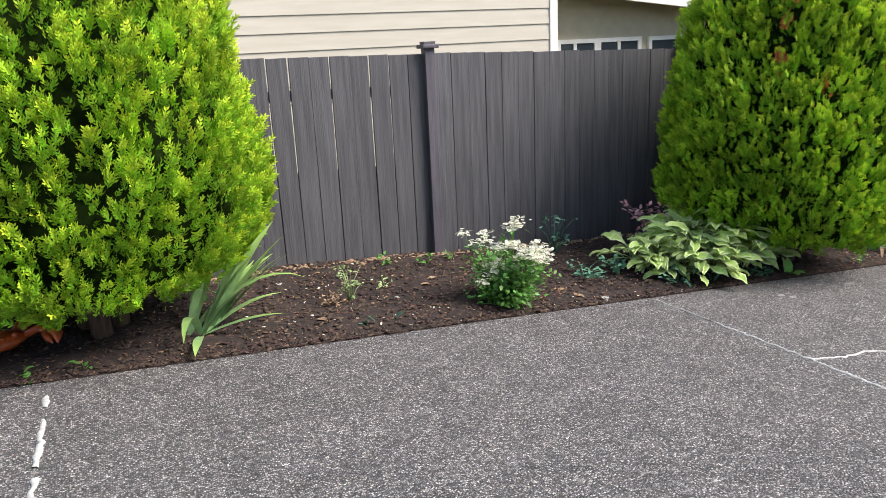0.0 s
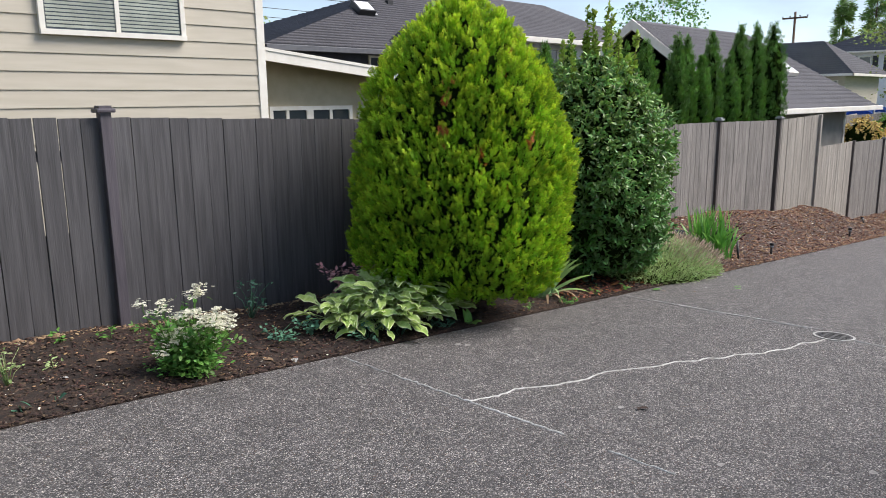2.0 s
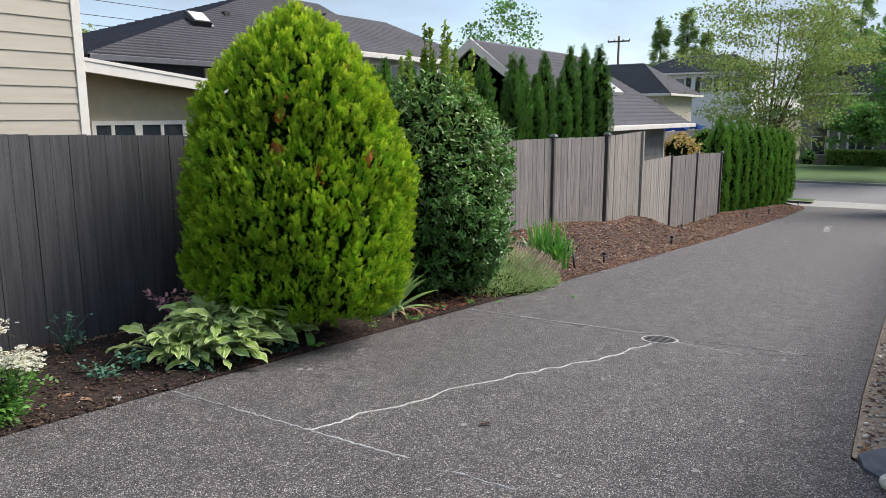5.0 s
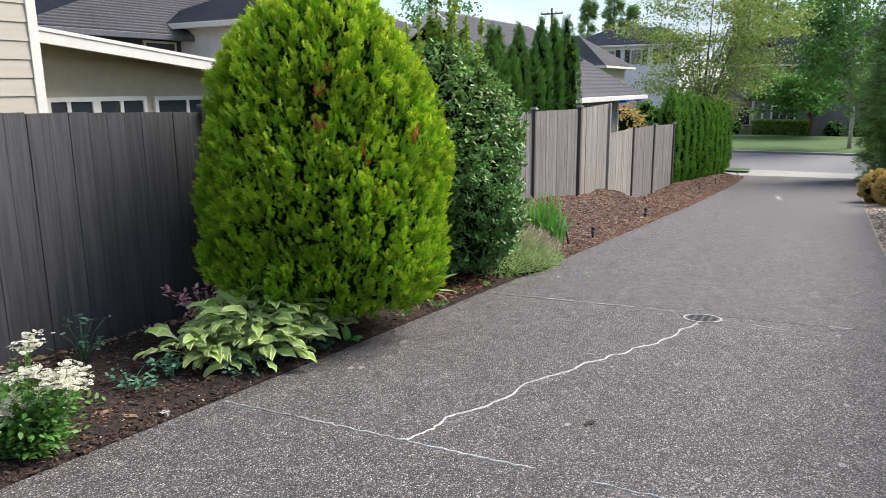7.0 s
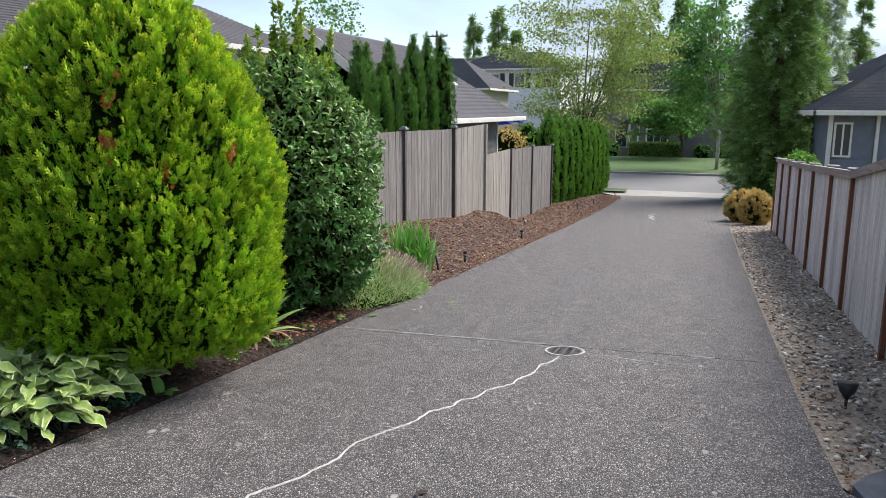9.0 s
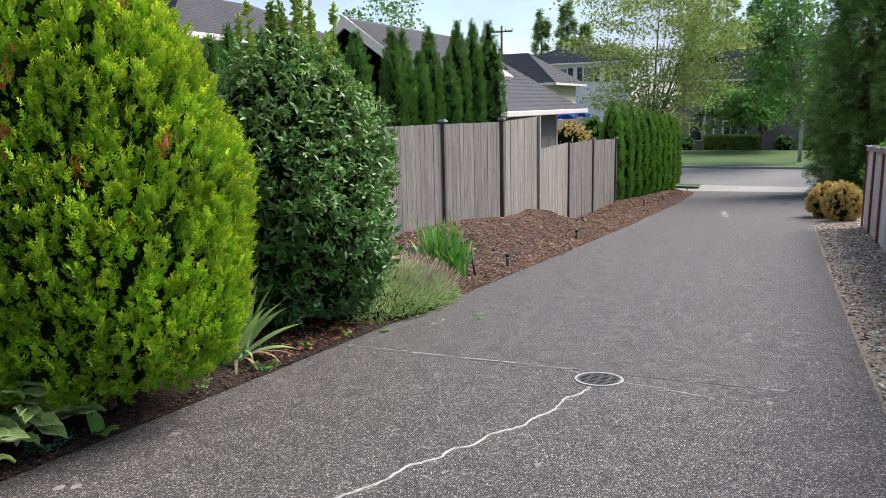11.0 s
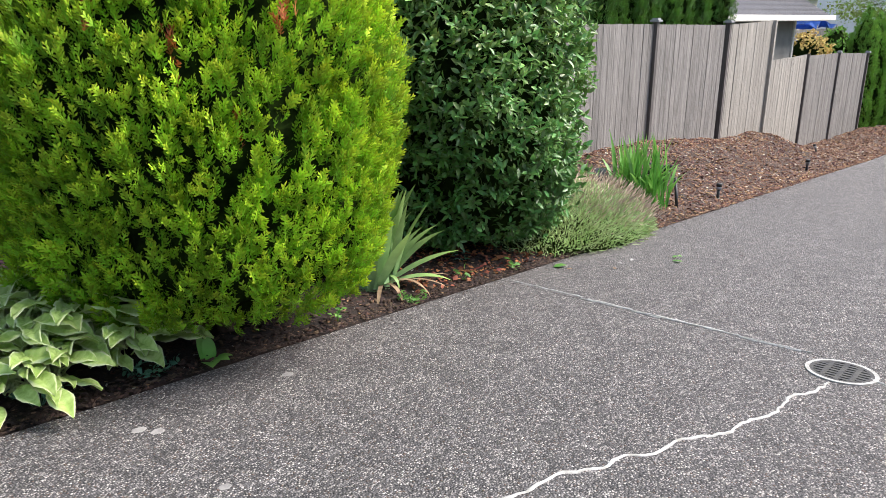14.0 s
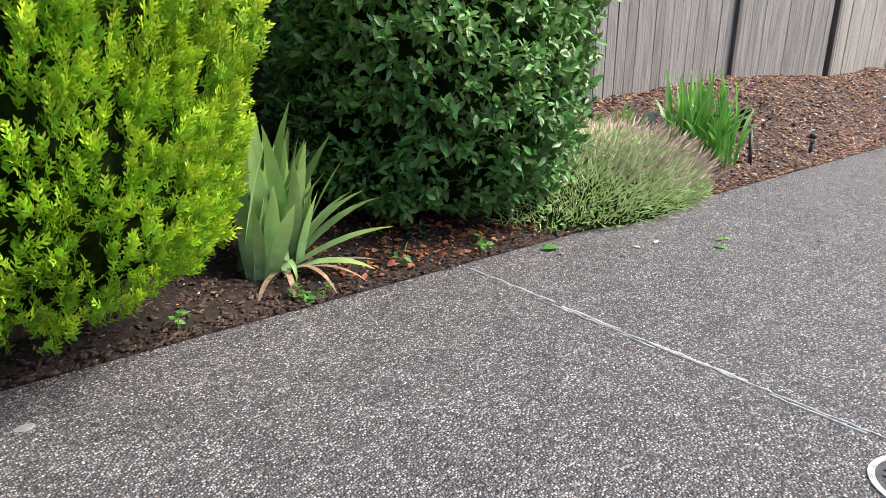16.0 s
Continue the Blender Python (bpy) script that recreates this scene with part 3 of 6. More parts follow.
fence_boards(grey_fence, 18.6, 20.95, FY, lambda x: ramp(x, [(18.4, 0.41), (20.8, 0.45)]), low_g, M_LIGHTWOOD, 0.14, 0.008, "pale")
fence_boards(grey_fence, 21.05, 26.35, FY, lambda x: ramp(x, [(20.8, 0.42), (23.2, 0.4), (26.3, 0.29)]), low_g, M_GREYWOOD, 0.155, 0.006, "grey")
for x, z, s in ((10.8, 1.19, 0.075), (13.5, 1.17, 0.075), (16.22, 1.14, 0.085), (18.53, 1.17, 0.085), (21.0, 0.47, 0.06), (23.5, 0.41, 0.06), (26.38, 0.31, 0.075)):
    post(grey_fence, x, FY - 0.02, float(low_g(x)), z, M_LIGHTWOOD if x == 18.53 else M_GREYPOST, M_POSTCAP, s, cap=x not in (18.53, 21.0))
RY = -0.78
side_fence = tagged(empty("fence", 14, RY, -0.6), "silvery weathered cedar fence with reddish battens and cap rail", "fence")
r_top = lambda x: ramp(x, [(3.5, 1.65), (8.3, 1.10), (10.2, 0.84), (12.25, 0.75), (15.2, 0.58), (21.0, 0.32)])
r_low = lambda x: gz(x, RY)
fence_boards(side_fence, 3.6, 20.95, RY, r_top, r_low, M_RFENCE, 0.145, 0.003, "silver")
for x in (3.6, 5.9, 7.9, 10.1, 11.7, 13.6, 15.5, 17.4, 19.2, 20.95):
    a, b = float(r_low(x)) - 0.02, float(r_top(x))
    part("batten", box_bm(x - 0.034, x + 0.034, RY + 0.012, RY + 0.05, a, b, bevel=0.004), M_RBATTEN, side_fence)
    part("post_cap", box_bm(x - 0.07, x + 0.07, RY - 0.05, RY + 0.09, b + 0.03, b + 0.055, bevel=0.008), M_POSTCAP, side_fence)
for xa, xb in ((3.6, 8.3), (8.3, 10.2), (10.2, 15.2), (15.2, 21.0)):
    bm = bmesh.new()
    za, zb = float(r_top(xa)), float(r_top(xb))
    vs = [bm.verts.new((x, y, z + h)) for x, z in ((xa, za), (xb, zb)) for y in (RY - 0.03, RY + 0.055) for h in (-0.06, 0.03)]
    for q in ((0, 1, 3, 2), (4, 6, 7, 5), (0, 4, 5, 1), (2, 3, 7, 6), (1, 5, 7, 3), (0, 2, 6, 4)):
        bm.faces.new([vs[i] for i in q])
    bmesh.ops.recalc_face_normals(bm, faces=bm.faces[:])
    part("cap_rail", bm, M_CAPRAIL, side_fence)


# ---- houses ----
def courses(corners, n, lift=0.014):
    """A roof plane of stepped shingle courses, one sheet: bottom left, bottom right, top right, top left."""
    a, b, c, d = (np.array(p, dtype=float) for p in corners)
    up = unit(np.cross(b - a, d - a if np.linalg.norm(d - a) > 0.01 else c - a))
    v, f = [a - up * 0.08, b - up * 0.08], []
    for i in range(n):
        for s, h in ((i / n, lift * 2), ((i + 1) / n, 0.0)):
            v += [a + (d - a) * s + up * h, b + (c - b) * s + up * h]
    for k in range(0, len(v) - 2, 2):
        f.append((k, k + 1, k + 3, k + 2))
    return mesh_np("roof_plane", v, f)


def roof_plane(parent, corners, n=24, mat=None):
    return part("roof_plane", courses(corners, n), mat or M_SHINGLE, parent)


def hip_roof(house, x0, x1, y0, y1, ze, ridge, zr, n=24, trim=None):
    """ridge: two (x, y) points."""
    (rx0, ry0), (rx1, ry1) = ridge
    roof = empty("roof", (x0 + x1) / 2, (y0 + y1) / 2, ze)
    roof.parent = house
    roof.matrix_parent_inverse = Matrix.Translation(-house.location)
    p, q = (rx0, ry0, zr), (rx1, ry1, zr)
    A, B, C, D = (x0, y0, ze), (x1, y0, ze), (x1, y1, ze), (x0, y1, ze)
    if abs(ry0 - ry1) < 0.01:
        planes = ((A, B, q, p), (B, C, q, q), (C, D, p, q), (D, A, p, p))
    else:
        planes = ((A, B, p, p), (B, C, q, p), (C, D, q, q), (D, A, p, q))
    for pl in planes:
        me = courses(pl, n)
        me.materials.append(M_SHINGLE)
        ob = new("roof_plane", me)
        ob.parent = roof
        ob.matrix_parent_inverse = Matrix.Translation(-Vector(((x0 + x1) / 2, (y0 + y1) / 2, ze)))
    t = trim or M_TRIM
    for a, b in ((A, B), (B, C), (C, D), (D, A)):
        (ax, ay, _), (bx, by, _) = a, b
        part("gutter", box_bm(min(ax, bx) - 0.05, max(ax, bx) + 0.05, min(ay, by) - 0.05, max(ay, by) + 0.05, ze - 0.18, ze - 0.01, bevel=0.015), t, house)
    part("soffit", box_bm(x0 + 0.06, x1 - 0.06, y0 + 0.06, y1 - 0.06, ze - 0.15, ze - 0.1), t, house)
    return roof


def siding(wall, x0, x1, y0, y1, z0, z1, step, mat):
    """Lapped boards on a wall that runs along x (y0 == y1) or along y; the boards face -y, or -x where they run along y."""
    z = z0
    while z < z1:
        if y0 == y1:
            v = [(x0, y0 - 0.022, z), (x1, y0 - 0.022, z), (x1, y0 - 0.004, z + step + 0.02), (x0, y0 - 0.004, z + step + 0.02), (x0, y0 + 0.01, z), (x1, y0 + 0.01, z)]
        else:
            v = [(x0 - 0.022, y1, z), (x0 - 0.022, y0, z), (x0 - 0.004, y0, z + step + 0.02), (x0 - 0.004, y1, z + step + 0.02), (x0 + 0.01, y1, z), (x0 + 0.01, y0, z)]
        me = bpy.data.meshes.new("siding_board")
        me.from_pydata(v, [], [(0, 1, 2, 3), (4, 5, 1, 0), (1, 5, 2), (0, 3, 4)])
        part("siding_board", me, mat, wall)
        z += step


def window(house, x0, x1, y, z0, z1, mullions=(), blind=False, frame=0.07, facing=-1, along="x"):
    """A framed window on a wall along x, or along y; the frame stands proud of the wall."""
    w = empty("window", (x0 + x1) / 2 if along == "x" else y, y if along == "x" else (x0 + x1) / 2, z0)
    w.parent = house
    w.matrix_parent_inverse = Matrix.Translation(-house.location)
    base = Matrix.Translation(-w.location)

    def bar(name, a, b, za, zb, d0, d1, mat):
        lo, hi = sorted((y + facing * d0, y + facing * d1))
        bm = box_bm(a, b, lo, hi, za, zb) if along == "x" else box_bm(lo, hi, a, b, za, zb)
        me = bpy.data.meshes.new(name)
        bm.to_mesh(me)
        bm.free()
        me.materials.append(mat)
        ob = new(name, me)
        ob.parent, ob.matrix_parent_inverse = w, base

    bar("window_frame", x0 - frame, x1 + frame, z1, z1 + frame, 0.0, 0.06, M_TRIM)
    bar("window_sill", x0 - frame, x1 + frame, z0 - frame, z0, 0.0, 0.08, M_TRIM)
    for a in (x0 - frame, x1):
        bar("window_frame", a, a + frame, z0, z1, 0.0, 0.058, M_TRIM)
    for a in mullions:
        bar("mullion", a - 0.03, a + 0.03, z0, z1, 0.0, 0.05, M_TRIM)
    bar("pane", x0, x1, z0, z1, 0.004, 0.03, M_GLASS)
    if blind:
        z = z0 + 0.03
        while z < z1:
            bar("blind_slat", x0 + 0.02, x1 - 0.02, z, z + 0.034, 0.031, 0.034, M_BLIND)
            z += 0.05


HY = 10.6
cream = tagged(empty("house", -1, HY + 3, -0.6), "two-storey house with cream lap siding and white trim", "house")
wall = part("wall", box_bm(-9, 6.74, HY, HY + 9, -0.8, 6.0), M_SIDING, cream)
siding(wall, -9, 6.70, HY, HY, 0.32, 5.6, 0.242, M_SIDING)
part("corner_trim", box_bm(6.70, 6.84, HY - 0.035, HY + 0.12, -0.8, 5.8, bevel=0.006), M_TRIM, cream)
window(cream, 3.55, 5.42, HY - 0.02, 2.56, 3.75, mullions=(4.5,), blind=True)
hip_roof(cream, -9.6, 7.4, HY - 0.6, HY + 9.6, 5.8, ((-4, HY + 4.5), (2, HY + 4.5)), 8.2, 16)
# low wing with a falling roof edge
wing = part("wing_wall", box_bm(6.78, 13.5, 11.2, 15.5, -0.9, 2.05), M_STUCCO, cream, "tan stucco wing wall")


def slab_between(name, x0, x1, y0, y1, za, zb, t, mat, parent):
    bm = bmesh.new()
    vs = [bm.verts.new((x, y, z + h)) for x, z in ((x0, za), (x1, zb)) for y in (y0, y1) for h in (-t, 0)]
    for q in ((0, 1, 3, 2), (4, 6, 7, 5), (0, 4, 5, 1), (2, 3, 7, 6), (1, 5, 7, 3), (0, 2, 6, 4)):
        bm.faces.new([vs[i] for i in q])
    bmesh.ops.recalc_face_normals(bm, faces=bm.faces[:])
    return part(name, bm, mat, parent)


slab_between("wing_wall", 6.85, 13.4, 11.21, 11.3, 2.36, 1.66, 0.6, M_STUCCO, cream)
slab_between("wing_roof", 6.85, 14.0, 10.68, 15.9, 2.46, 1.70, 0.06, M_SHINGLE, cream)
slab_between("fascia", 6.85, 14.0, 10.60, 10.68, 2.44, 1.68, 0.19, M_TRIM, cream)
slab_between("fascia", 6.85, 14.0, 10.585, 10.60, 2.46, 1.70, 0.05, M_TRIM, cream)
window(cream, 7.28, 7.98, 11.2, 0.4, 1.43, mullions=(7.58,))
window(cream, 8.12, 8.94, 11.2, 0.4, 1.43, mullions=(8.52,))
window(cream, 9.25, 10.6, 11.2, 0.4, 1.42, mullions=(9.9,))

slate = tagged(empty("house", 20, 22, -2), "slate-blue house with a wide grey shingled hip roof", "house")
wall = part("wall", box_bm(12.6, 28, 19.6, 26.5, -2, 3.15), M_NAVY, slate)
siding(wall, 12.6, 28, 19.6, 19.6, 0.6, 3.1, 0.2, M_NAVY)
hip_roof(slate, 11.9, 29, 19, 27.2, 3.25, ((21.6, 23), (25.0, 23)), 6.35, 34, M_GUTTER)
part("wing_wall", box_bm(17.6, 26.4, 16.1, 19.6, -2, 3.45), M_WHITESIDE, slate, "pale wing wall")
hip_roof(slate, 17.0, 27, 15.5, 21, 3.6, ((20.6, 18.4), (23.8, 18.4)), 5.15, 24)
window(slate, 16.2, 17.3, 19.58, 2.0, 3.0)
window(slate, 20.05, 20.85, 16.08, 2.2, 3.25, mullions=(20.45,))
window(slate, 21.3, 22.3, 16.08, 2.2, 3.25, mullions=(21.8,))
part("vent_pipe", tube(bmesh.new(), [(26.4, 20.6, 4.0), (26.4, 20.6, 5.5)], [0.09, 0.09]), M_POSTCAP, slate)


def skylight(house, x, y, z, tilt):
    m = Matrix.Translation((x, y, z)) @ Matrix.Rotation(tilt, 4, "X")
    sk = part("skylight", box(bmesh.new(), -0.36, 0.36, -0.3, 0.3, -0.05, 0.2, m), M_BLACK, house)
    part("pane", box(bmesh.new(), -0.3, 0.3, -0.24, 0.24, 0.195, 0.215, m), M_WHITESIDE, sk, "pale bright skylight pane")
    part("flashing", box(bmesh.new(), 0.36, 0.5, -0.3, 0.3, -0.05, 0.06, m), M_POSTCAP, sk, "pale metal flashing")


skylight(slate, 16.9, 20.8, 4.66, radians(38))
part("vent", box_bm(18.5, 18.75, 21.3, 21.55, 5.0, 5.2), M_BLACK, slate)

gable = tagged(empty("house", 21, 10.4, -1.6), "grey house with a white-trimmed gable and shingled roof beside the fence", "house")
GX, GR, GZ, GE = 17.5, 10.4, 3.55, 1.27
wall = part("wall", box_bm(18.0, 25.6, 7.75, 13.0, -1.9, 1.3), M_GREYSIDE, gable)
siding(wall, 18.0, 25.55, 7.75, 7.75, -1.5, 1.2, 0.2, M_GREYSIDE)
part("corner_trim", box_bm(25.53, 25.65, 7.70, 7.86, -1.9, 1.2), M_TRIM, gable)
bm = bmesh.new()
vs = [bm.verts.new(p) for p in ((18.0, 7.75, 1.2), (18.0, 13.0, 1.2), (18.0, GR, 3.2))]
bm.faces.new(vs)
bmesh.ops.solidify(bm, geom=bm.faces[:], thickness=0.1)
wall = part("gable_wall", bm, M_NAVY, gable, "dark slate gable wall")
roof = part("roof_plane", courses(((GX, 7.2, GE), (26.9, 7.2, GE), (24.0, GR, GZ), (GX, GR, GZ)), 20), M_SHINGLE, gable)
part("roof_plane", courses(((26.9, 7.2, GE), (26.9, 13.6, GE), (24.0, GR, GZ), (24.0, GR, GZ)), 20), M_SHINGLE, gable)
part("roof_plane", courses(((26.9, 13.6, GE), (GX, 13.6, GE), (GX, GR, GZ), (24.0, GR, GZ)), 20), M_SHINGLE, gable)
for ya in (7.15, 13.65):
    bm = bmesh.new()
    vs = [bm.verts.new((x, y, z)) for x in (GX - 0.03, GX + 0.05) for y, z in ((ya, GE - 0.1), (GR, GZ + 0.02), (GR, GZ - 0.24), (ya, GE - 0.32))]
    for q in ((0, 1, 2, 3), (7, 6, 5, 4), (0, 4, 5, 1), (3, 2, 6, 7), (0, 3, 7, 4), (1, 5, 6, 2)):
        bm.faces.new([vs[i] for i in q])
    bmesh.ops.recalc_face_normals(bm, faces=bm.faces[:])
    part("rake_board", bm, M_TRIM, gable)
part("gutter", box_bm(GX, 27.0, 7.06, 7.2, GE - 0.13, GE + 0.01, bevel=0.02), M_TRIM, gable)
part("gutter", box_bm(26.9, 27.03, 7.1, 13.6, GE - 0.13, GE + 0.01, bevel=0.02), M_TRIM, gable)
part("soffit", box_bm(18.0, 26.85, 7.22, 13.5, GE - 0.14, GE - 0.08), M_TRIM, gable)
for xs in (23.0,):
    m = Matrix.Translation((xs, 8.75, 2.40)) @ Matrix.Rotation(math.atan2(GZ - GE, GR - 7.2), 4, "X")
    sk = part("skylight", box(bmesh.new(), -0.35, 0.35, -0.4, 0.4, 0, 0.12, m), M_TRIM, gable)
    part("pane", box(bmesh.new(), -0.3, 0.3, -0.35, 0.35, 0.12, 0.13, m), M_WHITESIDE, sk, "pale bright skylight pane")

grey = tagged(empty("house", 76, 5, STREET), "two-storey grey-brown house across the street", "house")
wall = part("wall", box_bm(72, 84, -6, 10.5, STREET, 3.2), M_GREYSIDE, grey)
siding(wall, 72, 72, -6, 10.5, STREET + 0.3, 3.1, 0.25, M_GREYSIDE)
hip_roof(grey, 71.2, 85, -7, 11.2, 3.3, ((77, -2), (77, 6)), 7.0, 24)
part("porch_wall", box_bm(70.8, 72, 3.6, 8.2, STREET, 0.2), M_GREYSIDE, grey)
bm = bmesh.new()
for pts in (((70.2, 9.3, 0.2), (70.2, 6.2, 1.6), (72.5, 6.2, 1.6), (72.5, 9.3, 0.2)), ((70.2, 6.2, 1.6), (70.2, 3.1, 0.2), (72.5, 3.1, 0.2), (72.5, 6.2, 1.6))):
    bm.faces.new([bm.verts.new(p) for p in pts])
bmesh.ops.solidify(bm, geom=bm.faces[:], thickness=0.12)
part("porch_roof", bm, M_SHINGLE, grey)
bm = bmesh.new()
for pts in (((71.3, 11.2, 4.6), (71.3, 8.9, 5.75), (75, 8.9, 5.75), (75, 11.2, 4.6)), ((71.3, 8.9, 5.75), (71.3, 6.6, 4.6), (75, 6.6, 4.6), (75, 8.9, 5.75))):
    bm.faces.new([bm.verts.new(p) for p in pts])
bmesh.ops.solidify(bm, geom=bm.faces[:], thickness=0.25)
part("dormer_roof", bm, M_SHINGLE, grey)
part("dormer_wall", box_bm(71.6, 74, 7.0, 10.8, 3.2, 4.75), M_GREYSIDE, grey)
window(grey, 4.95, 6.65, 70.78, -1.5, -0.3, mullions=(5.5, 6.1), along="y", frame=0.16)
window(grey, 8.6, 9.6, 71.96, -1.9, -0.4, along="y")
for yy in (8.25, 7.45, 3.6):
    part("corner_trim", box_bm(70.7, 70.85, yy - 0.1, yy + 0.1, STREET, 0.2), M_TRIM, grey)

white = tagged(empty("house", 86, 25, STREET), "distant white two-storey house with dark shutters", "house")
part("wall", box_bm(82, 92, 17, 29, STREET, 5.9), M_WHITESIDE, white)
hip_roof(white, 81.4, 93, 16.4, 29.6, 5.9, ((87, 20), (87, 26)), 8.0, 10)
for yy in (18.5, 21.5, 24.4, 27.2):
    window(white, yy - 0.5, yy + 0.5, 81.98, 3.9, 5.3, along="y")
    for d in (-0.95, 0.95):
        part("shutter", box_bm(81.9, 81.98, yy + d - 0.25, yy + d + 0.25, 3.8, 5.4), M_BLACK, white)

blue = tagged(empty("house", 33, -7, -2.2), "blue-grey neighbouring house with a shingled hip roof", "house")
wall = part("wall", box_bm(31.2, 36.4, -13.4, -3.1, -2.9, 1.5), M_BLUESIDE, blue)
siding(wall, 31.2, 31.2, -13.4, -3.1, -2.2, 1.3, 0.2, M_BLUESIDE)
hip_roof(blue, 30.5, 37.1, -14.0, -2.5, 1.5, ((33.8, -10.7), (33.8, -5.8)), 3.6, 20)
window(blue, -3.78, -3.32, 31.18, -0.1, 1.0, mullions=(-3.55,), along="y")
part("downspout", box_bm(31.06, 31.17, -4.68, -4.56, -2.5, 1.35, bevel=0.02), M_TRIM, blue)
part("corner_trim", box_bm(31.1, 31.25, -3.2, -3.06, -2.5, 1.35), M_TRIM, blue)
back = tagged(empty("house", 48, -14, -2.8), "grey-roofed house behind the neighbouring house", "house")
part("wall", box_bm(46, 56, -20, -5.5, STREET, 3.0), M_GREYSIDE, back)
hip_roof(back, 45.3, 56.6, -20.6, -4.8, 3.0, ((50, -14), (50, -10)), 5.6, 16)


mid = tagged(empty("house", 60, 22, STREET), "brown-roofed house with cream walls across the street", "house")
part("wall", box_bm(56.2, 63.5, 17.7, 27.5, STREET, 3.1), M_SIDING, mid)
hip_roof(mid, 55.5, 64.2, 17.0, 28.2, 3.1, ((59.8, 20.6), (59.8, 24.6)), 5.6, 16)
for ya in (18.2, 20.4, 23.0):
    window(mid, ya, ya + 1.2, 56.18, 1.4, 2.6, mullions=(ya + 0.6,), along="y")


# ---- foliage ----
def fan_shape(fingers=7, spread_deg=52):
    """A flat spray of scale leaves: fingers off a short stem."""
    v, f, t = [], [], []
    for i in range(fingers):
        s = i / (fingers - 1) * 2 - 1
        a = radians(spread_deg) * s
        length = 0.62 + 0.38 * math.cos(a * 1.4)
        base = 0.28 * (1 - abs(s))
        w = 0.075
        k = len(v)
        d = (math.sin(a), math.cos(a))
        side = (d[1], -d[0])
        y = 0.05 * (-1) ** i
        for q, (u, o, tt) in enumerate(((0.0, 0.0, 0.0), (0.55, w, 0.5), (1.0, 0.0, 1.0), (0.55, -w, 0.5))):
            v.append((d[0] * length * u * 0.9 + side[0] * o, y * u, base + d[1] * length * u * (1 - base) + side[1] * o))
            t.append(tt)
        f.append((k, k + 1, k + 2, k + 3))
    return np.array(v), np.array(f), np.array(t)



def frond_shape(pairs=5):
    """A flat upright spray: a stem with side fingers that shorten towards its top."""
    v, f, t = [], [], []

    def finger(x0, z0, a, length, w, y, t0):
        k = len(v)
        d, q = (math.sin(a), math.cos(a)), (math.cos(a), -math.sin(a))
        for u, o in ((0, 0.3), (0.5, 1), (1, 0), (0.5, -1)):
            v.append((x0 + d[0] * length * u + q[0] * o * w, y * u, z0 + d[1] * length * u + q[1] * o * w))
            t.append(min(1.0, t0 + 0.6 * u))
        f.append((k, k + 1, k + 2, k + 3))

    finger(0, 0, 0, 1.0, 0.075, 0.04, 0.1)
    for i in range(pairs):
        h = 0.12 + 0.62 * i / (pairs - 1)
        for sg in (-1, 1):
            finger(0, h + 0.04 * sg, sg * radians(36 - 3 * i), 0.54 - 0.07 * i, 0.078, 0.07 * (-1) ** i, 0.05 + 0.55 * h)
    return np.array(v), np.array(f), np.array(t)


FAN = frond_shape(3)
FAN5 = fan_shape(5, 60)
LEAF = (np.array([(0, 0, 0), (0.27, 0.06, 0.35), (0.22, 0.05, 0.7), (0, -0.06, 1.0), (-0.22, 0.05, 0.7), (-0.27, 0.06, 0.35), (0, 0, 0.5)]),
        np.array([(0, 1, 6), (1, 2, 6), (2, 3, 6), (3, 4, 6), (4, 5, 6), (5, 0, 6)]), np.array([0, 0.3, 0.6, 1, 0.6, 0.3, 0.2]))
CARD = (np.array([(0, 0, 0), (0.42, 0.1, 0.5), (0, -0.05, 1.0), (-0.42, 0.1, 0.5)]), np.array([(0, 1, 2, 3)]), np.array([0, 0.5, 1, 0.5]))


def around(rng, n):
    return unit(rng.normal(size=(n, 3)))


def core_mesh(cx, cy, profile, shrink, rng):
    """A lumpy solid of revolution that stands in for the shade inside a shrub."""
    zs = np.linspace(profile[0][0], profile[-1][0], 18)
    k = 28
    v = []
    for z in zs:
        r = max(0.02, float(ramp(z, profile)) - shrink)
        for i in range(k):
            a = math.tau * i / k
            rr = max(0.015, r * (1 + 0.05 * math.sin(5 * a + z * 6)) + rng.uniform(-0.02, 0.02))
            v.append((cx + rr * math.cos(a), cy + rr * math.sin(a), z))
    f = [(j * k + i, j * k + (i + 1) % k, (j + 1) * k + (i + 1) % k, (j + 1) * k + i) for j in range(17) for i in range(k)]
    v += [(cx, cy, zs[0]), (cx, cy, zs[-1])]
    me = bpy.data.meshes.new("crown_core")
    me.from_pydata([tuple(map(float, p)) for p in v], [], f + [((i + 1) % k, i, len(v) - 2) for i in range(k)] + [(17 * k + i, 17 * k + (i + 1) % k, len(v) - 1) for i in range(k)])
    return me


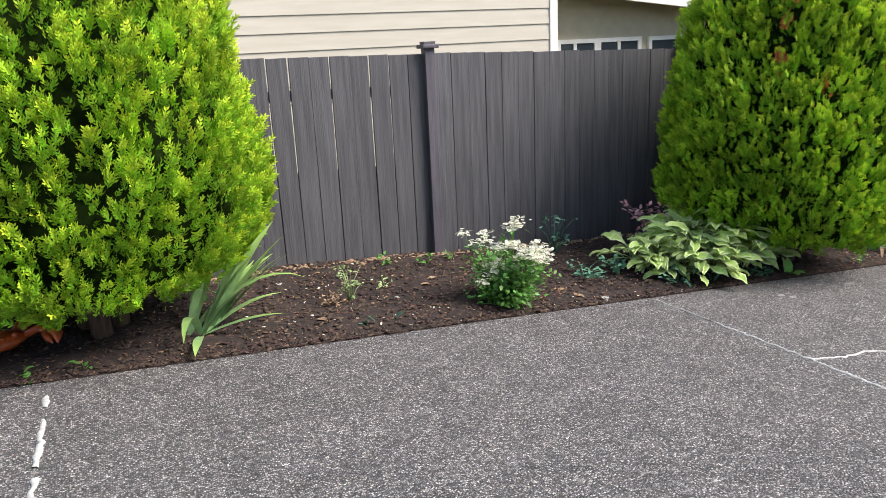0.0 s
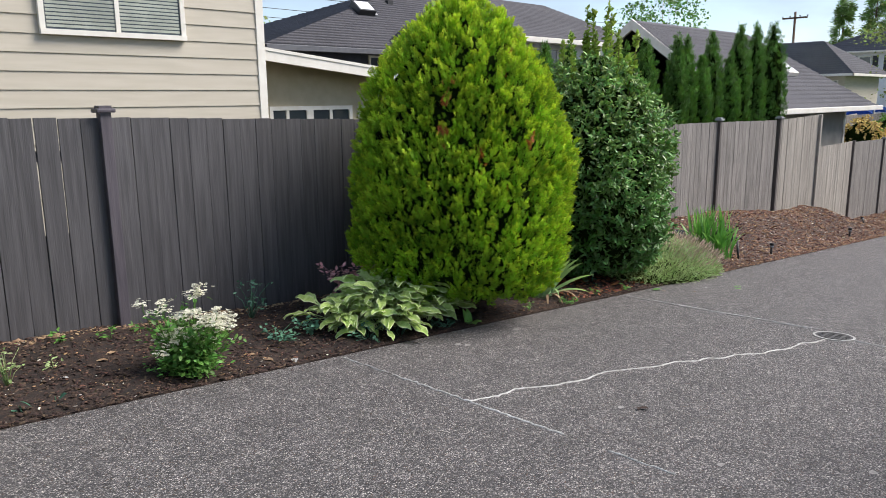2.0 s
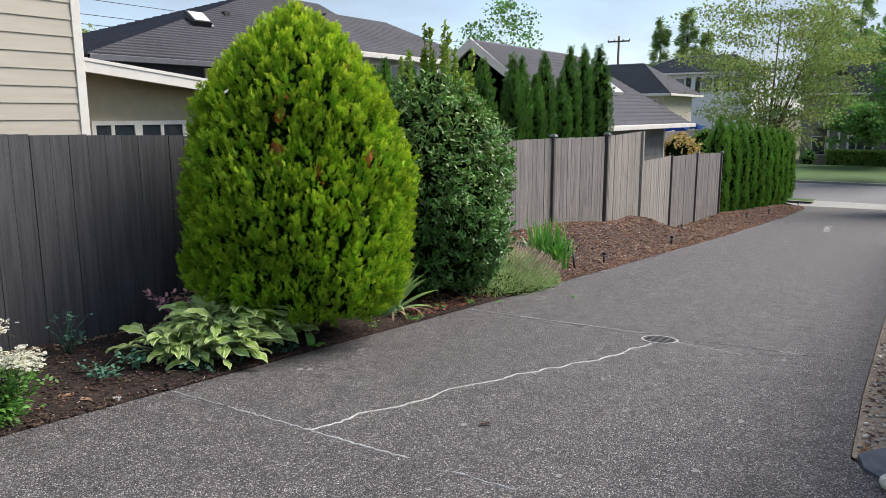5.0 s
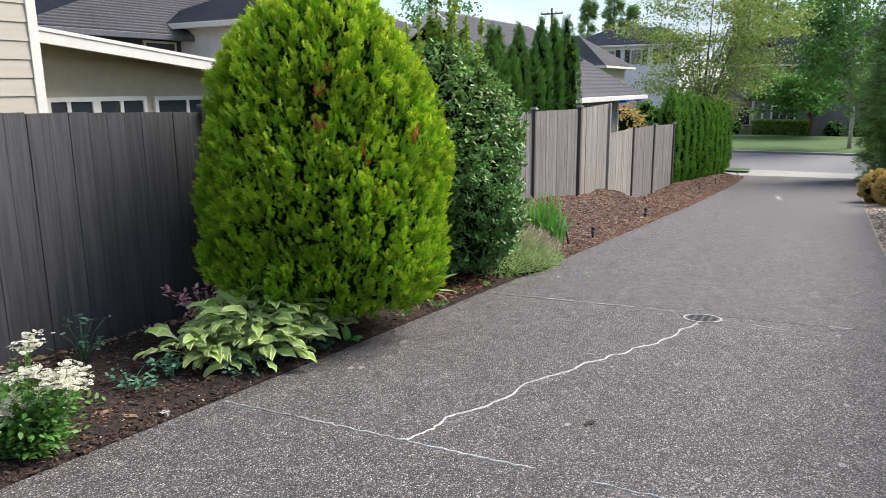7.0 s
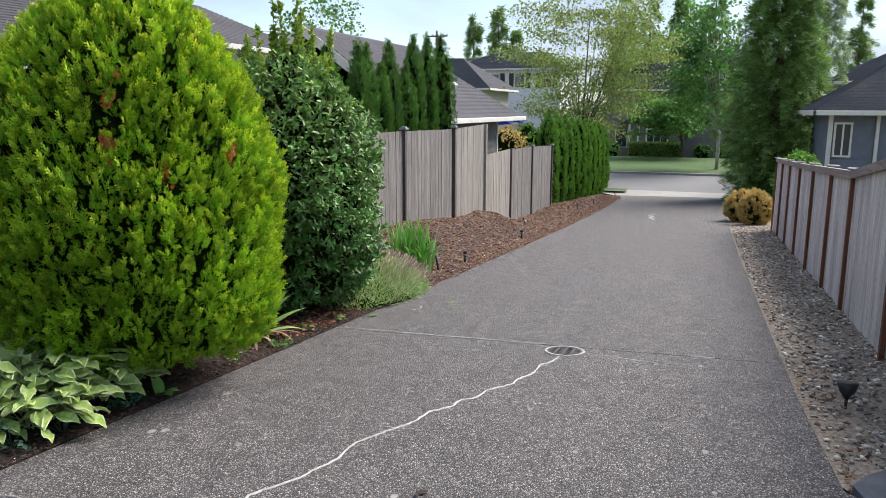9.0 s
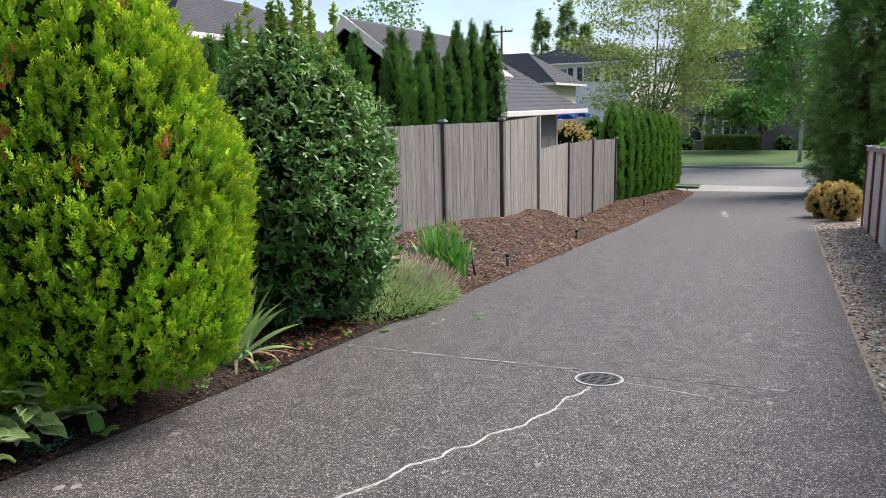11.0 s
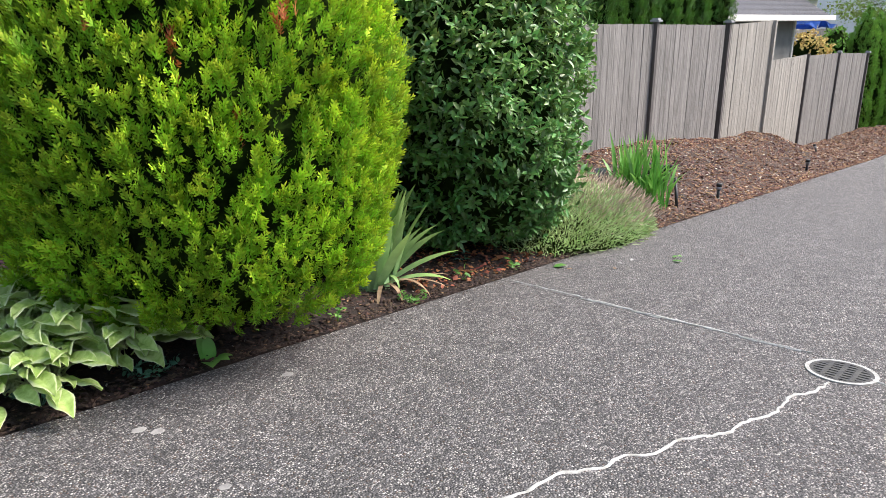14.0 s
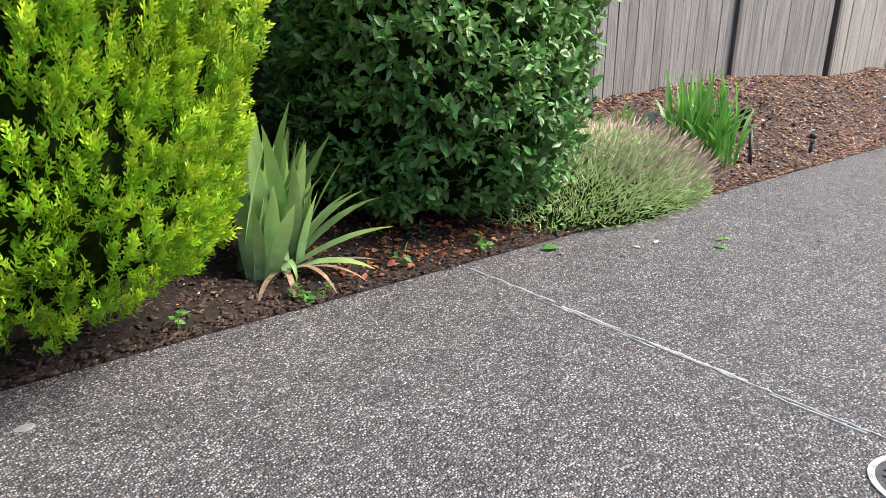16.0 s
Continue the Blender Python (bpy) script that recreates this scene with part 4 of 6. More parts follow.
def plumed(name, label, category, cx, cy, z0, profile, plumes, per, spray, seed, mat, plume_len=0.15, plume_r=0.05, lean=0.5, trunks=3, fan=None, shrink=0.14, group="", squash=1.0, depth=0.09, fill=0):
    """An evergreen of upright foliage plumes over a near-black solid for the inner shade. profile: (height, radius)
    from low to high, absolute heights.
    """
    rng = np.random.default_rng(seed)
    thing = tagged(empty(name, cx, cy, z0), label, category, group)
    bm = bmesh.new()
    for i in range(trunks):
        a = math.tau * i / max(1, trunks) + 0.4
        o = 0.09 if trunks > 1 else 0.0
        tube(bm, [(cx + o * math.cos(a), cy + o * math.sin(a), z0 - 0.1), (cx + o * 1.6 * math.cos(a), cy + o * 1.6 * math.sin(a), z0 + 0.35), (cx + o * 2 * math.cos(a), cy + o * 2 * math.sin(a), profile[0][0] + 0.5)], [0.07, 0.055, 0.045])
    part("trunk", bm, M_BARK, thing)
    zmin, zmax = profile[0][0], profile[-1][0]
    zz = np.linspace(zmin, zmax, 200)
    area = ramp(zz, profile) + 0.10
    cum = np.cumsum(area) / area.sum()
    z = np.interp((np.arange(plumes) + rng.uniform(0, 1, plumes)) / plumes, cum, zz)
    ang = np.arange(plumes) * 2.399963 + rng.normal(0, 0.25, plumes)
    lump = 1 + 0.045 * np.sin(ang * 3 + z * 4) + 0.03 * np.sin(ang * 7 - z * 9 + seed)
    r = np.maximum(0.0, ramp(z, profile) * lump - rng.uniform(0.02, depth, plumes))
    slope = (ramp(z + 0.05, profile) - ramp(z - 0.05, profile)) / 0.1
    outw = np.stack([np.cos(ang), np.sin(ang) * squash, np.clip(-slope, -1.2, 1.5) * 0.6], -1)
    centre = np.stack([cx + r * np.cos(ang), cy + r * np.sin(ang) * squash, z], -1)
    axis = unit(outw * lean + np.array([0, 0, 1.0]) + rng.normal(0, 0.16, (plumes, 3)))
    big = rng.uniform(0.75, 1.25, plumes)
    gold_light = rng.uniform(0.35, 1.15, plumes) * np.clip(0.6 + 0.5 * (z - zmin) / (zmax - zmin) + 0.2 * np.cos(ang + 0.35), 0.58, 1.2)  # random golden tips, with light painted in: more on top and sunward side
    idx = np.repeat(np.arange(plumes), per)
    s = rng.uniform(0, 1, len(idx))
    side = around(rng, len(idx))
    side -= axis[idx] * np.sum(side * axis[idx], -1, keepdims=True)
    side = unit(side)
    rad = plume_r * big[idx] * np.sqrt(rng.uniform(0, 1, len(idx))) * (1.0 - 0.65 * s)
    pos = centre[idx] + axis[idx] * ((s - 0.65) * plume_len * big[idx])[:, None] + side * rad[:, None]
    ax = unit(axis[idx] + side * 0.26 + rng.normal(0, 0.12, (len(idx), 3)))
    nrm = around(rng, len(idx)) * np.array([1, 1, 0.25]) + unit(outw)[idx] * 0.35
    # golden towards each plume's tip; the darker foot also paints in inner shade
    mul = gold_light[idx] * (0.10 + 1.1 * s ** 1.25)
    if fill:
        fz = np.interp(rng.uniform(0, 1, fill), cum, zz)
        fa = rng.uniform(0, math.tau, fill)
        fr = np.maximum(0.0, ramp(fz, profile) * (1 + 0.045 * np.sin(fa * 3 + fz * 4) + 0.03 * np.sin(fa * 7 - fz * 9 + seed)) - rng.uniform(0.1, 0.18, fill))
        fo = np.stack([np.cos(fa), np.sin(fa), 0 * fa], -1)
        pos = np.concatenate([pos, np.stack([cx + fr * np.cos(fa), cy + fr * np.sin(fa), fz], -1)])
        ax = np.concatenate([ax, unit(fo * 0.6 + np.array([0, 0, 1.0]) + rng.normal(0, 0.3, (fill, 3)))])
        nrm = np.concatenate([nrm, fo + around(rng, fill) * 0.75])
        # fill sprays get little tip colour, painting shade between the plumes
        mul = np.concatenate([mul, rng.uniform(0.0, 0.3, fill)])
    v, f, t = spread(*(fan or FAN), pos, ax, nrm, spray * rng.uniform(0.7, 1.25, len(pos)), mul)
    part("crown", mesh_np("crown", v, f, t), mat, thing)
    part("crown_core", core_mesh(cx, cy, profile, shrink, rng), M_CORE, thing, "near-black solid for the shade inside the crown")
    return thing


def leafy(name, label, category, cx, cy, z0, profile, n, size, seed, mat, shrink=0.12, shape=LEAF, group="", trunks=2):
    """A shrub of broad leaves on the ends of twigs."""
    rng = np.random.default_rng(seed)
    thing = tagged(empty(name, cx, cy, z0), label, category, group)
    bm = bmesh.new()
    for i in range(trunks):
        a = math.tau * i / trunks
        tube(bm, [(cx + 0.05 * math.cos(a), cy + 0.05 * math.sin(a), z0 - 0.1), (cx + 0.12 * math.cos(a), cy + 0.12 * math.sin(a), z0 + 0.5)], [0.04, 0.03], 6)
    part("trunk", bm, M_BARK, thing)
    twigs = n // 9
    zz = np.linspace(profile[0][0], profile[-1][0], 200)
    area = ramp(zz, profile) + 0.1
    z = np.interp(rng.uniform(0, 1, twigs), np.cumsum(area) / area.sum(), zz)
    ang = rng.uniform(0, math.tau, twigs)
    r = np.maximum(0.02, ramp(z, profile) * (1 + 0.07 * np.sin(3 * ang + 4 * z) + 0.05 * np.sin(8 * ang - 7 * z)) - np.abs(rng.normal(0, 0.09, twigs)))
    outw = unit(np.stack([np.cos(ang), np.sin(ang), 0.45 + 0 * ang], -1) + rng.normal(0, 0.35, (twigs, 3)))
    c = np.stack([cx + r * np.cos(ang), cy + r * np.sin(ang), z], -1)
    idx = np.repeat(np.arange(twigs), 9)
    s = rng.uniform(-0.6, 0.6, len(idx))
    rnd = around(rng, len(idx))
    ax = unit(outw[idx] * 0.6 + rnd + np.array([0, 0, 0.15]))
    pos = c[idx] + outw[idx] * (s * size * 2.2)[:, None]
    nrm = unit(outw[idx] + np.array([0, 0, 0.7]) + rng.normal(0, 0.5, (len(idx), 3)))
    v, f, t = spread(*shape, pos, ax, nrm, size * rng.uniform(0.7, 1.25, len(idx)), rng.uniform(0, 1, len(idx)) * np.clip((z[idx] - profile[0][0]) / (profile[-1][0] - profile[0][0]) * 1.5 - 0.2, 0.05, 1))
    part("crown", mesh_np("crown", v, f, t), mat, thing)
    part("crown_core", core_mesh(cx, cy, profile, shrink, rng), M_CORE, thing, "near-black solid for the shade inside the crown")
    return thing


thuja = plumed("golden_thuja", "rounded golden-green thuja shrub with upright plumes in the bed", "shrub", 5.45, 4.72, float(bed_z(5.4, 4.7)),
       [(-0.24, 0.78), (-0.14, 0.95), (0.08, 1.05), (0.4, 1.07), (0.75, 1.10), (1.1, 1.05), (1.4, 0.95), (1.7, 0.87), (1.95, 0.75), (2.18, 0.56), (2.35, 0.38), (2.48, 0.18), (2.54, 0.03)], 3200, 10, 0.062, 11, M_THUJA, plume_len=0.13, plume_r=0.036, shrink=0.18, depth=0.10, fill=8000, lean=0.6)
rng = np.random.default_rng(15)
M_DEAD = material("dead_thuja", lin("8a4a24"), lin("a8602f"), 8, 0.8, island=0.3, thin=0.3)
for (dx, dy, dz), n in (((5.34, 4.06, 1.90), 34), ((4.66, 4.16, 1.28), 12), ((4.9, 3.97, 1.05), 14), ((4.72, 4.2, 1.6), 10), ((5.3, 3.72, 1.2), 10), ((5.1, 3.84, 0.75), 8)):
    pos = np.array([dx, dy, dz]) + rng.normal(0, 1, (n, 3)) * np.array([0.03, 0.03, 0.06])
    v, f, t = spread(*FAN, pos, np.array([-0.2, -0.3, 1.0]) + rng.normal(0, 0.3, (n, 3)), around(rng, n), rng.uniform(0.045, 0.08, n))
    tagged(part("dead_spray", mesh_np("dead_spray", v, f, t), M_DEAD, thuja, "rust-brown dead sprays"), kind="stuff")
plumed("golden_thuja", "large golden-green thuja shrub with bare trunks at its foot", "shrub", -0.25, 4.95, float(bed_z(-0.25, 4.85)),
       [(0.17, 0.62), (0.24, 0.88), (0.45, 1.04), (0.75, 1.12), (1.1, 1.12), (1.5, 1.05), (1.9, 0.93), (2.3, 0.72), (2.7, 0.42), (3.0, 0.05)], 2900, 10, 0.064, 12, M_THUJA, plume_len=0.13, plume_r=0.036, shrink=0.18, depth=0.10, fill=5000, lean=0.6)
LONGLEAF = (LEAF[0] * np.array([0.74, 1, 1]), LEAF[1], LEAF[2])
bush = leafy("evergreen_bush", "dense dark green glossy-leaved evergreen bush by the fence", "bush", 8.10, 5.05, float(bed_z(8.10, 5.05)),
             [(-0.55, 0.6), (-0.4, 0.8), (0.0, 0.94), (0.5, 0.99), (1.0, 0.95), (1.4, 0.84), (1.75, 0.58), (2.0, 0.3), (2.1, 0.08)], 30000, 0.072, 21, M_LAUREL, shrink=0.2, shape=LONGLEAF)


# ---- plants of the bed ----
def blade_mesh(name, length, width, rise, droop, twist=0.0, segs=8, fold=0.15):
    """A sword leaf from the origin, leaning towards +x: rise is its first slope in degrees, droop how far it bends over."""
    v, f, t = [], [], []
    x = z = 0.0
    for i in range(segs + 1):
        u = i / segs
        a = radians(rise - droop * u ** 1.6)
        w = width / 2 * min(1.0, 0.55 + 1.6 * u) * max(0.03, (1 - max(0, (u - 0.55) / 0.45) ** 1.6))
        tw = twist * u
        c, s = math.cos(tw), math.sin(tw)
        for o, y in ((-1, -w), (0, 0), (1, w)):
            lift = fold * w * abs(o)
            v.append((x - math.sin(a) * (lift + y * s), y * c, z + math.cos(a) * (lift + y * s)))
            t.append(u ** 1.5)
        x += math.cos(a) * length / segs
        z += math.sin(a) * length / segs
    for i in range(segs):
        for k in range(2):
            q = i * 3 + k
            f.append((q, q + 1, q + 4, q + 3))
    return mesh_np(name, v, f, t, smooth=True)


def clump(name, label, category, x, y, mat, kinds, count, radius, seed, facing=None, wide=180, leaf="blade", z=None):
    """A plant of many long leaves, each one a part; kinds: blade_mesh arguments to choose from."""
    rng = np.random.default_rng(seed)
    base = float(bed_z(x, y)) if z is None else z
    thing = tagged(empty(name, x, y, base), label, category)
    meshes = [blade_mesh(leaf, *k) for k in kinds]
    for i in range(count):
        a = rng.uniform(0, math.tau)
        r = radius * math.sqrt(rng.uniform(0, 1))
        turn = rng.uniform(-180, 180) if facing is None else facing + rng.uniform(-wide, wide)
        s = rng.uniform(0.8, 1.15)
        m = Matrix.Translation((x + r * math.cos(a), y + r * math.sin(a), base - 0.02)) @ Matrix.Rotation(radians(turn), 4, "Z") @ Matrix.Rotation(radians(rng.uniform(-9, 9)), 4, "X") @ Matrix.Scale(s, 4)
        part(leaf, meshes[int(rng.integers(len(meshes)))], mat, thing, at=m)
    return thing


def add_leaf(thing, kind, mat, x, y, z, turn, label="", roll=0):
    part("blade", blade_mesh("blade", *kind), mat, thing, label, at=Matrix.Translation((x, y, z)) @ Matrix.Rotation(radians(turn), 4, "Z") @ Matrix.Rotation(radians(roll), 4, "X"))


iris = clump("iris_plant", "grey-green iris clump of sword leaves beside the thuja", "plant", 6.64, 4.70, M_IRIS,
             [(0.74, 0.08, 87, 6, 0.3), (0.66, 0.085, 82, 10, -0.4), (0.8, 0.075, 78, 14, 0.2), (0.55, 0.07, 74, 14, 0.5), (0.5, 0.075, 86, 5, 0.9), (0.72, 0.07, 66, 12, 0.4), (0.6, 0.075, 58, 12, -0.3)], 58, 0.17, 31, facing=-25, wide=110)
iz = float(bed_z(6.6, 4.5))
for kind, turn, mat in (((0.66, 0.075, 40, 40), -8, M_IRIS), ((0.62, 0.08, 28, 30), -28, M_IRIS), ((0.6, 0.07, 52, 40), -15, M_IRIS), ((0.5, 0.075, 20, 50), -48, M_IRIS), ((0.6, 0.045, 45, 40), 8, M_IRIS),
                        ((0.45, 0.03, 30, 100), -80, M_DRY), ((0.4, 0.03, 25, 110), -110, M_DRY), ((0.5, 0.025, 20, 60), -60, M_DRY), ((0.42, 0.03, 20, 90), -140, M_DRY), ((0.3, 0.03, 60, 190), -100, M_IRIS), ((0.5, 0.03, 14, 30), -35, M_DRY)):
    add_leaf(iris, kind, mat, 6.68, 4.60, iz + 0.01, turn, "limp dry brown leaf" if mat is M_DRY else "")
iris = clump("iris_plant", "iris clump of arching grey-green leaves under the thuja", "plant", 0.3, 4.64, M_IRIS,
             [(0.76, 0.07, 58, 20, 0.3), (0.7, 0.075, 46, 18, -0.3), (0.62, 0.065, 68, 15, 0.4), (0.66, 0.07, 38, 20, 0.2)], 18, 0.08, 32, facing=18, wide=38)
for kind, turn in (((0.82, 0.065, 52, 92), -5), ((0.6, 0.055, 28, 40), 12), ((0.5, 0.06, 62, 150), -110), ((0.48, 0.055, 15, 25), -100), ((0.55, 0.05, 20, 25), -20)):
    add_leaf(iris, kind, M_IRIS, 0.3, 4.58, float(bed_z(0.3, 4.58)), turn)
clump("daylily_plant", "bright green daylily clump of upright strap leaves", "plant", 10.95, 4.76, M_LILY,
      [(0.74, 0.042, 88, 10, 0.3), (0.66, 0.042, 82, 22, 0.2), (0.78, 0.036, 85, 26, -0.3), (0.58, 0.042, 72, 60, 0.2), (0.62, 0.038, 66, 50, 0.3)], 100, 0.3, 33)
clump("daylily_plant", "small daylily clump near the fence", "plant", 10.35, 5.2, M_LILY, [(0.36, 0.03, 86, 14), (0.3, 0.03, 76, 30)], 18, 0.12, 34)


def hosta_leaf(length, stalk, width, rise, droop, cup):
    """A pointed oval leaf on a stalk, from the plant's crown towards +x; its rim carries tip = 1."""
    v, f, t = [], [], []
    x = z = 0.0
    segs, cross = 11, 8
    total = length + stalk
    for i in range(segs + 1):
        u = i / segs
        a = radians(rise - droop * u)
        q = (u * total - stalk) / length
        w = 0.006 if q <= 0 else max(0.004, width / 2 * math.sin(math.pi * min(1, q) ** 0.75) ** 0.85)
        for k in range(cross + 1):
            s = k / cross * 2 - 1
            wave = 0.012 * math.sin(q * 9 + k) * abs(s) if q > 0 else 0
            rib = 0.004 * (k % 2)
            lift = cup * w * (1 - (1 - abs(s)) ** 2) + wave + rib
            v.append((x - math.sin(a) * lift, s * w, z + math.cos(a) * lift))
            t.append(1.0 if abs(s) > 0.9 and q > 0 else (0.35 if q <= 0 else 0.0))
        x += math.cos(a) * total / segs
        z += math.sin(a) * total / segs
    for i in range(segs):
        for k in range(cross):
            q = i * (cross + 1) + k
            f.append((q, q + 1, q + cross + 2, q + cross + 1))
    return mesh_np("leaf", v, f, t, smooth=True)


def hosta(x, y, hearts, per, seed, size, label, rx=0.0, ry=0.0):
    """A mound of leaves from several hearts; the outer leaves lie lower than the inner ones."""
    rng = np.random.default_rng(seed)
    base = float(bed_z(x, y))
    thing = tagged(empty("hosta_plant", x, y, base), label, "plant")
    rings = ((34, 62, 0.22), (50, 80, 0.26), (64, 92, 0.28), (78, 98, 0.26))
    kinds = [[hosta_leaf(0.20 * size * k, stalk * size, 0.096 * size * k, rise, droop, c) for k, c in ((1, 0.35), (0.88, 0.2), (1.12, 0.28))] for rise, droop, stalk in rings]
    for h in range(hearts):
        a = math.tau * h / max(1, hearts)
        hx, hy = x + rx * math.cos(a), y + ry * math.sin(a)
        hz = 0.06
        if hearts > 2 and h % 3 == 2:
            hx, hy, hz = x + (hx - x) * 0.45, y + (hy - y) * 0.45, 0.2
        for i in range(per):
            me = kinds[min(3, int(i / per * 4))][int(rng.integers(3))]
            turn = i * 137.5 + rng.uniform(-25, 25)
            m = Matrix.Translation((hx + rng.normal(0, 0.04), hy + rng.normal(0, 0.03), base + hz)) @ Matrix.Rotation(radians(turn), 4, "Z") @ Matrix.Rotation(radians(rng.uniform(-14, 8)), 4, "Y") @ Matrix.Rotation(radians(rng.uniform(-28, 28)), 4, "X") @ Matrix.Scale(rng.uniform(0.8, 1.2), 4)
            part("leaf", me, M_HOSTA, thing, at=m)
    return thing


hosta(4.46, 4.68, 14, 36, 41, 0.9, "variegated hosta with cream-edged drooping leaves", 0.38, 0.24)
hosta(3.92, 4.86, 1, 22, 42, 0.8, "smaller plain green hosta beside the variegated one")


def tuft(name, label, x, y, mat, n, size, spread_r, height, seed, z=None, category="plant"):
    """A small low plant: leaves on short stems."""
    rng = np.random.default_rng(seed)
    base = float(bed_z(x, y)) if z is None else z
    thing = tagged(empty(name, x, y, base), label, category)
    bm = bmesh.new()
    stems = max(2, n // 4)
    ends = np.stack([rng.normal(0, spread_r * 0.5, stems), rng.normal(0, spread_r * 0.5, stems), rng.uniform(0.25, 1, stems) * height], -1)
    for e in ends:
        tube(bm, [(x, y, base - 0.02), (x + e[0] * 0.5, y + e[1] * 0.5, base + e[2] * 0.7), (x + e[0], y + e[1], base + e[2])], [0.003, 0.0025, 0.0015], 4)
    part("stem", bm, mat, thing)
    pick = rng.integers(0, stems, n)
    pos = ends[pick] + np.array([x, y, base]) + rng.normal(0, size * 0.35, (n, 3))
    ax = unit(np.c_[rng.normal(0, 1, (n, 2)), rng.normal(0.2, 0.3, n)])
    v, f, t = spread(*LEAF, pos, ax, np.array([0, 0, 1.0]) + rng.normal(0, 0.35, (n, 3)), size * rng.uniform(0.7, 1.2, n))
    if n <= 16:
        for i in range(n):
            part("leaf", mesh_np("leaf", v[i * 7:i * 7 + 7], LEAF[1], t[i * 7:i * 7 + 7]), mat, thing)
    else:
        tagged(part("foliage", mesh_np("foliage", v, f, t), mat, thing), kind="stuff")
    return thing


def flowering(x, y, seed):
    """A bushy herb under a dome of small white flower heads."""
    rng = np.random.default_rng(seed)
    base = float(bed_z(x, y))
    thing = tagged(empty("feverfew_plant", x, y, base), "bushy green feverfew plant covered in small white flowers", "plant")
    lobes = 15
    la, lr = rng.uniform(0, math.tau, lobes), 0.25 * np.sqrt(rng.uniform(0.02, 1, lobes))
    lz = rng.uniform(0.10, 0.46, lobes) * (1.15 - lr * 1.2)
    n = 2600
    pick = rng.integers(0, lobes, n)
    up = rng.uniform(0.05, 1, n)
    pos = np.stack([x + lr[pick] * np.cos(la[pick]) * (0.55 + 0.45 * up), y + lr[pick] * np.sin(la[pick]) * (0.55 + 0.45 * up), base + 0.02 + lz[pick] * up], -1) + rng.normal(0, 1, (n, 3)) * np.array([0.06, 0.06, 0.03])
    a = la[pick]
    ax = unit(np.stack([np.cos(a), np.sin(a), 0.3 + 0 * a], -1) + rng.normal(0, 0.6, (n, 3)))
    v, f, t = spread(*LEAF, pos, ax, np.array([0, 0, 1.0]) + rng.normal(0, 0.5, (n, 3)), rng.uniform(0.022, 0.06, n))
    part("foliage", mesh_np("foliage", v, f, t), M_HERB, thing)
    petal = []
    faces = []
    for k in range(9):
        b = math.tau * k / 9
        petal += [(0.12 * math.cos(b), 0.12 * math.sin(b), 0.05), (0.5 * math.cos(b - 0.3), 0.5 * math.sin(b - 0.3), 0.0), (0.6 * math.cos(b), 0.6 * math.sin(b), -0.04), (0.5 * math.cos(b + 0.3), 0.5 * math.sin(b + 0.3), 0.0)]
        faces.append((4 * k, 4 * k + 1, 4 * k + 2, 4 * k + 3))
    tv = np.array(petal)[:, [0, 2, 1]] * np.array([1, -1, 1])
    for c in range(46):
        q = int(rng.integers(lobes))
        a, r = la[q] + rng.normal(0, 0.25), lr[q] + abs(rng.normal(0, 0.05))
        top = (x + r * math.cos(a) + rng.normal(0, 0.04) + 0.03, y + r * math.sin(a) + rng.normal(0, 0.04), base + lz[q] + rng.uniform(0.03, 0.12))
        head = part("stem", tube(bmesh.new(), [(x + r * 0.3 * math.cos(a), y + r * 0.3 * math.sin(a), base), (top[0], top[1], top[2] - 0.05), top], [0.004, 0.003, 0.002], 4), M_HERB, thing)
        k = 22
        pos = np.array(top) + rng.normal(0, 1, (k, 3)) * np.array([0.034, 0.034, 0.014])
        nrm = np.array([0, 0, 1.0]) + rng.normal(0, 0.3, (k, 3))
        v, f, t = spread(tv, np.array(faces), np.zeros(len(tv)), pos, around(rng, k) * np.array([1, 1, 0.2]), nrm, rng.uniform(0.02, 0.031, k))
        tagged(part("flower_head", mesh_np("flower_head", v, f, t), M_PETAL, head, "cluster of small white flowers"), kind="stuff")
    return thing


flowering(2.42, 4.50, 51)


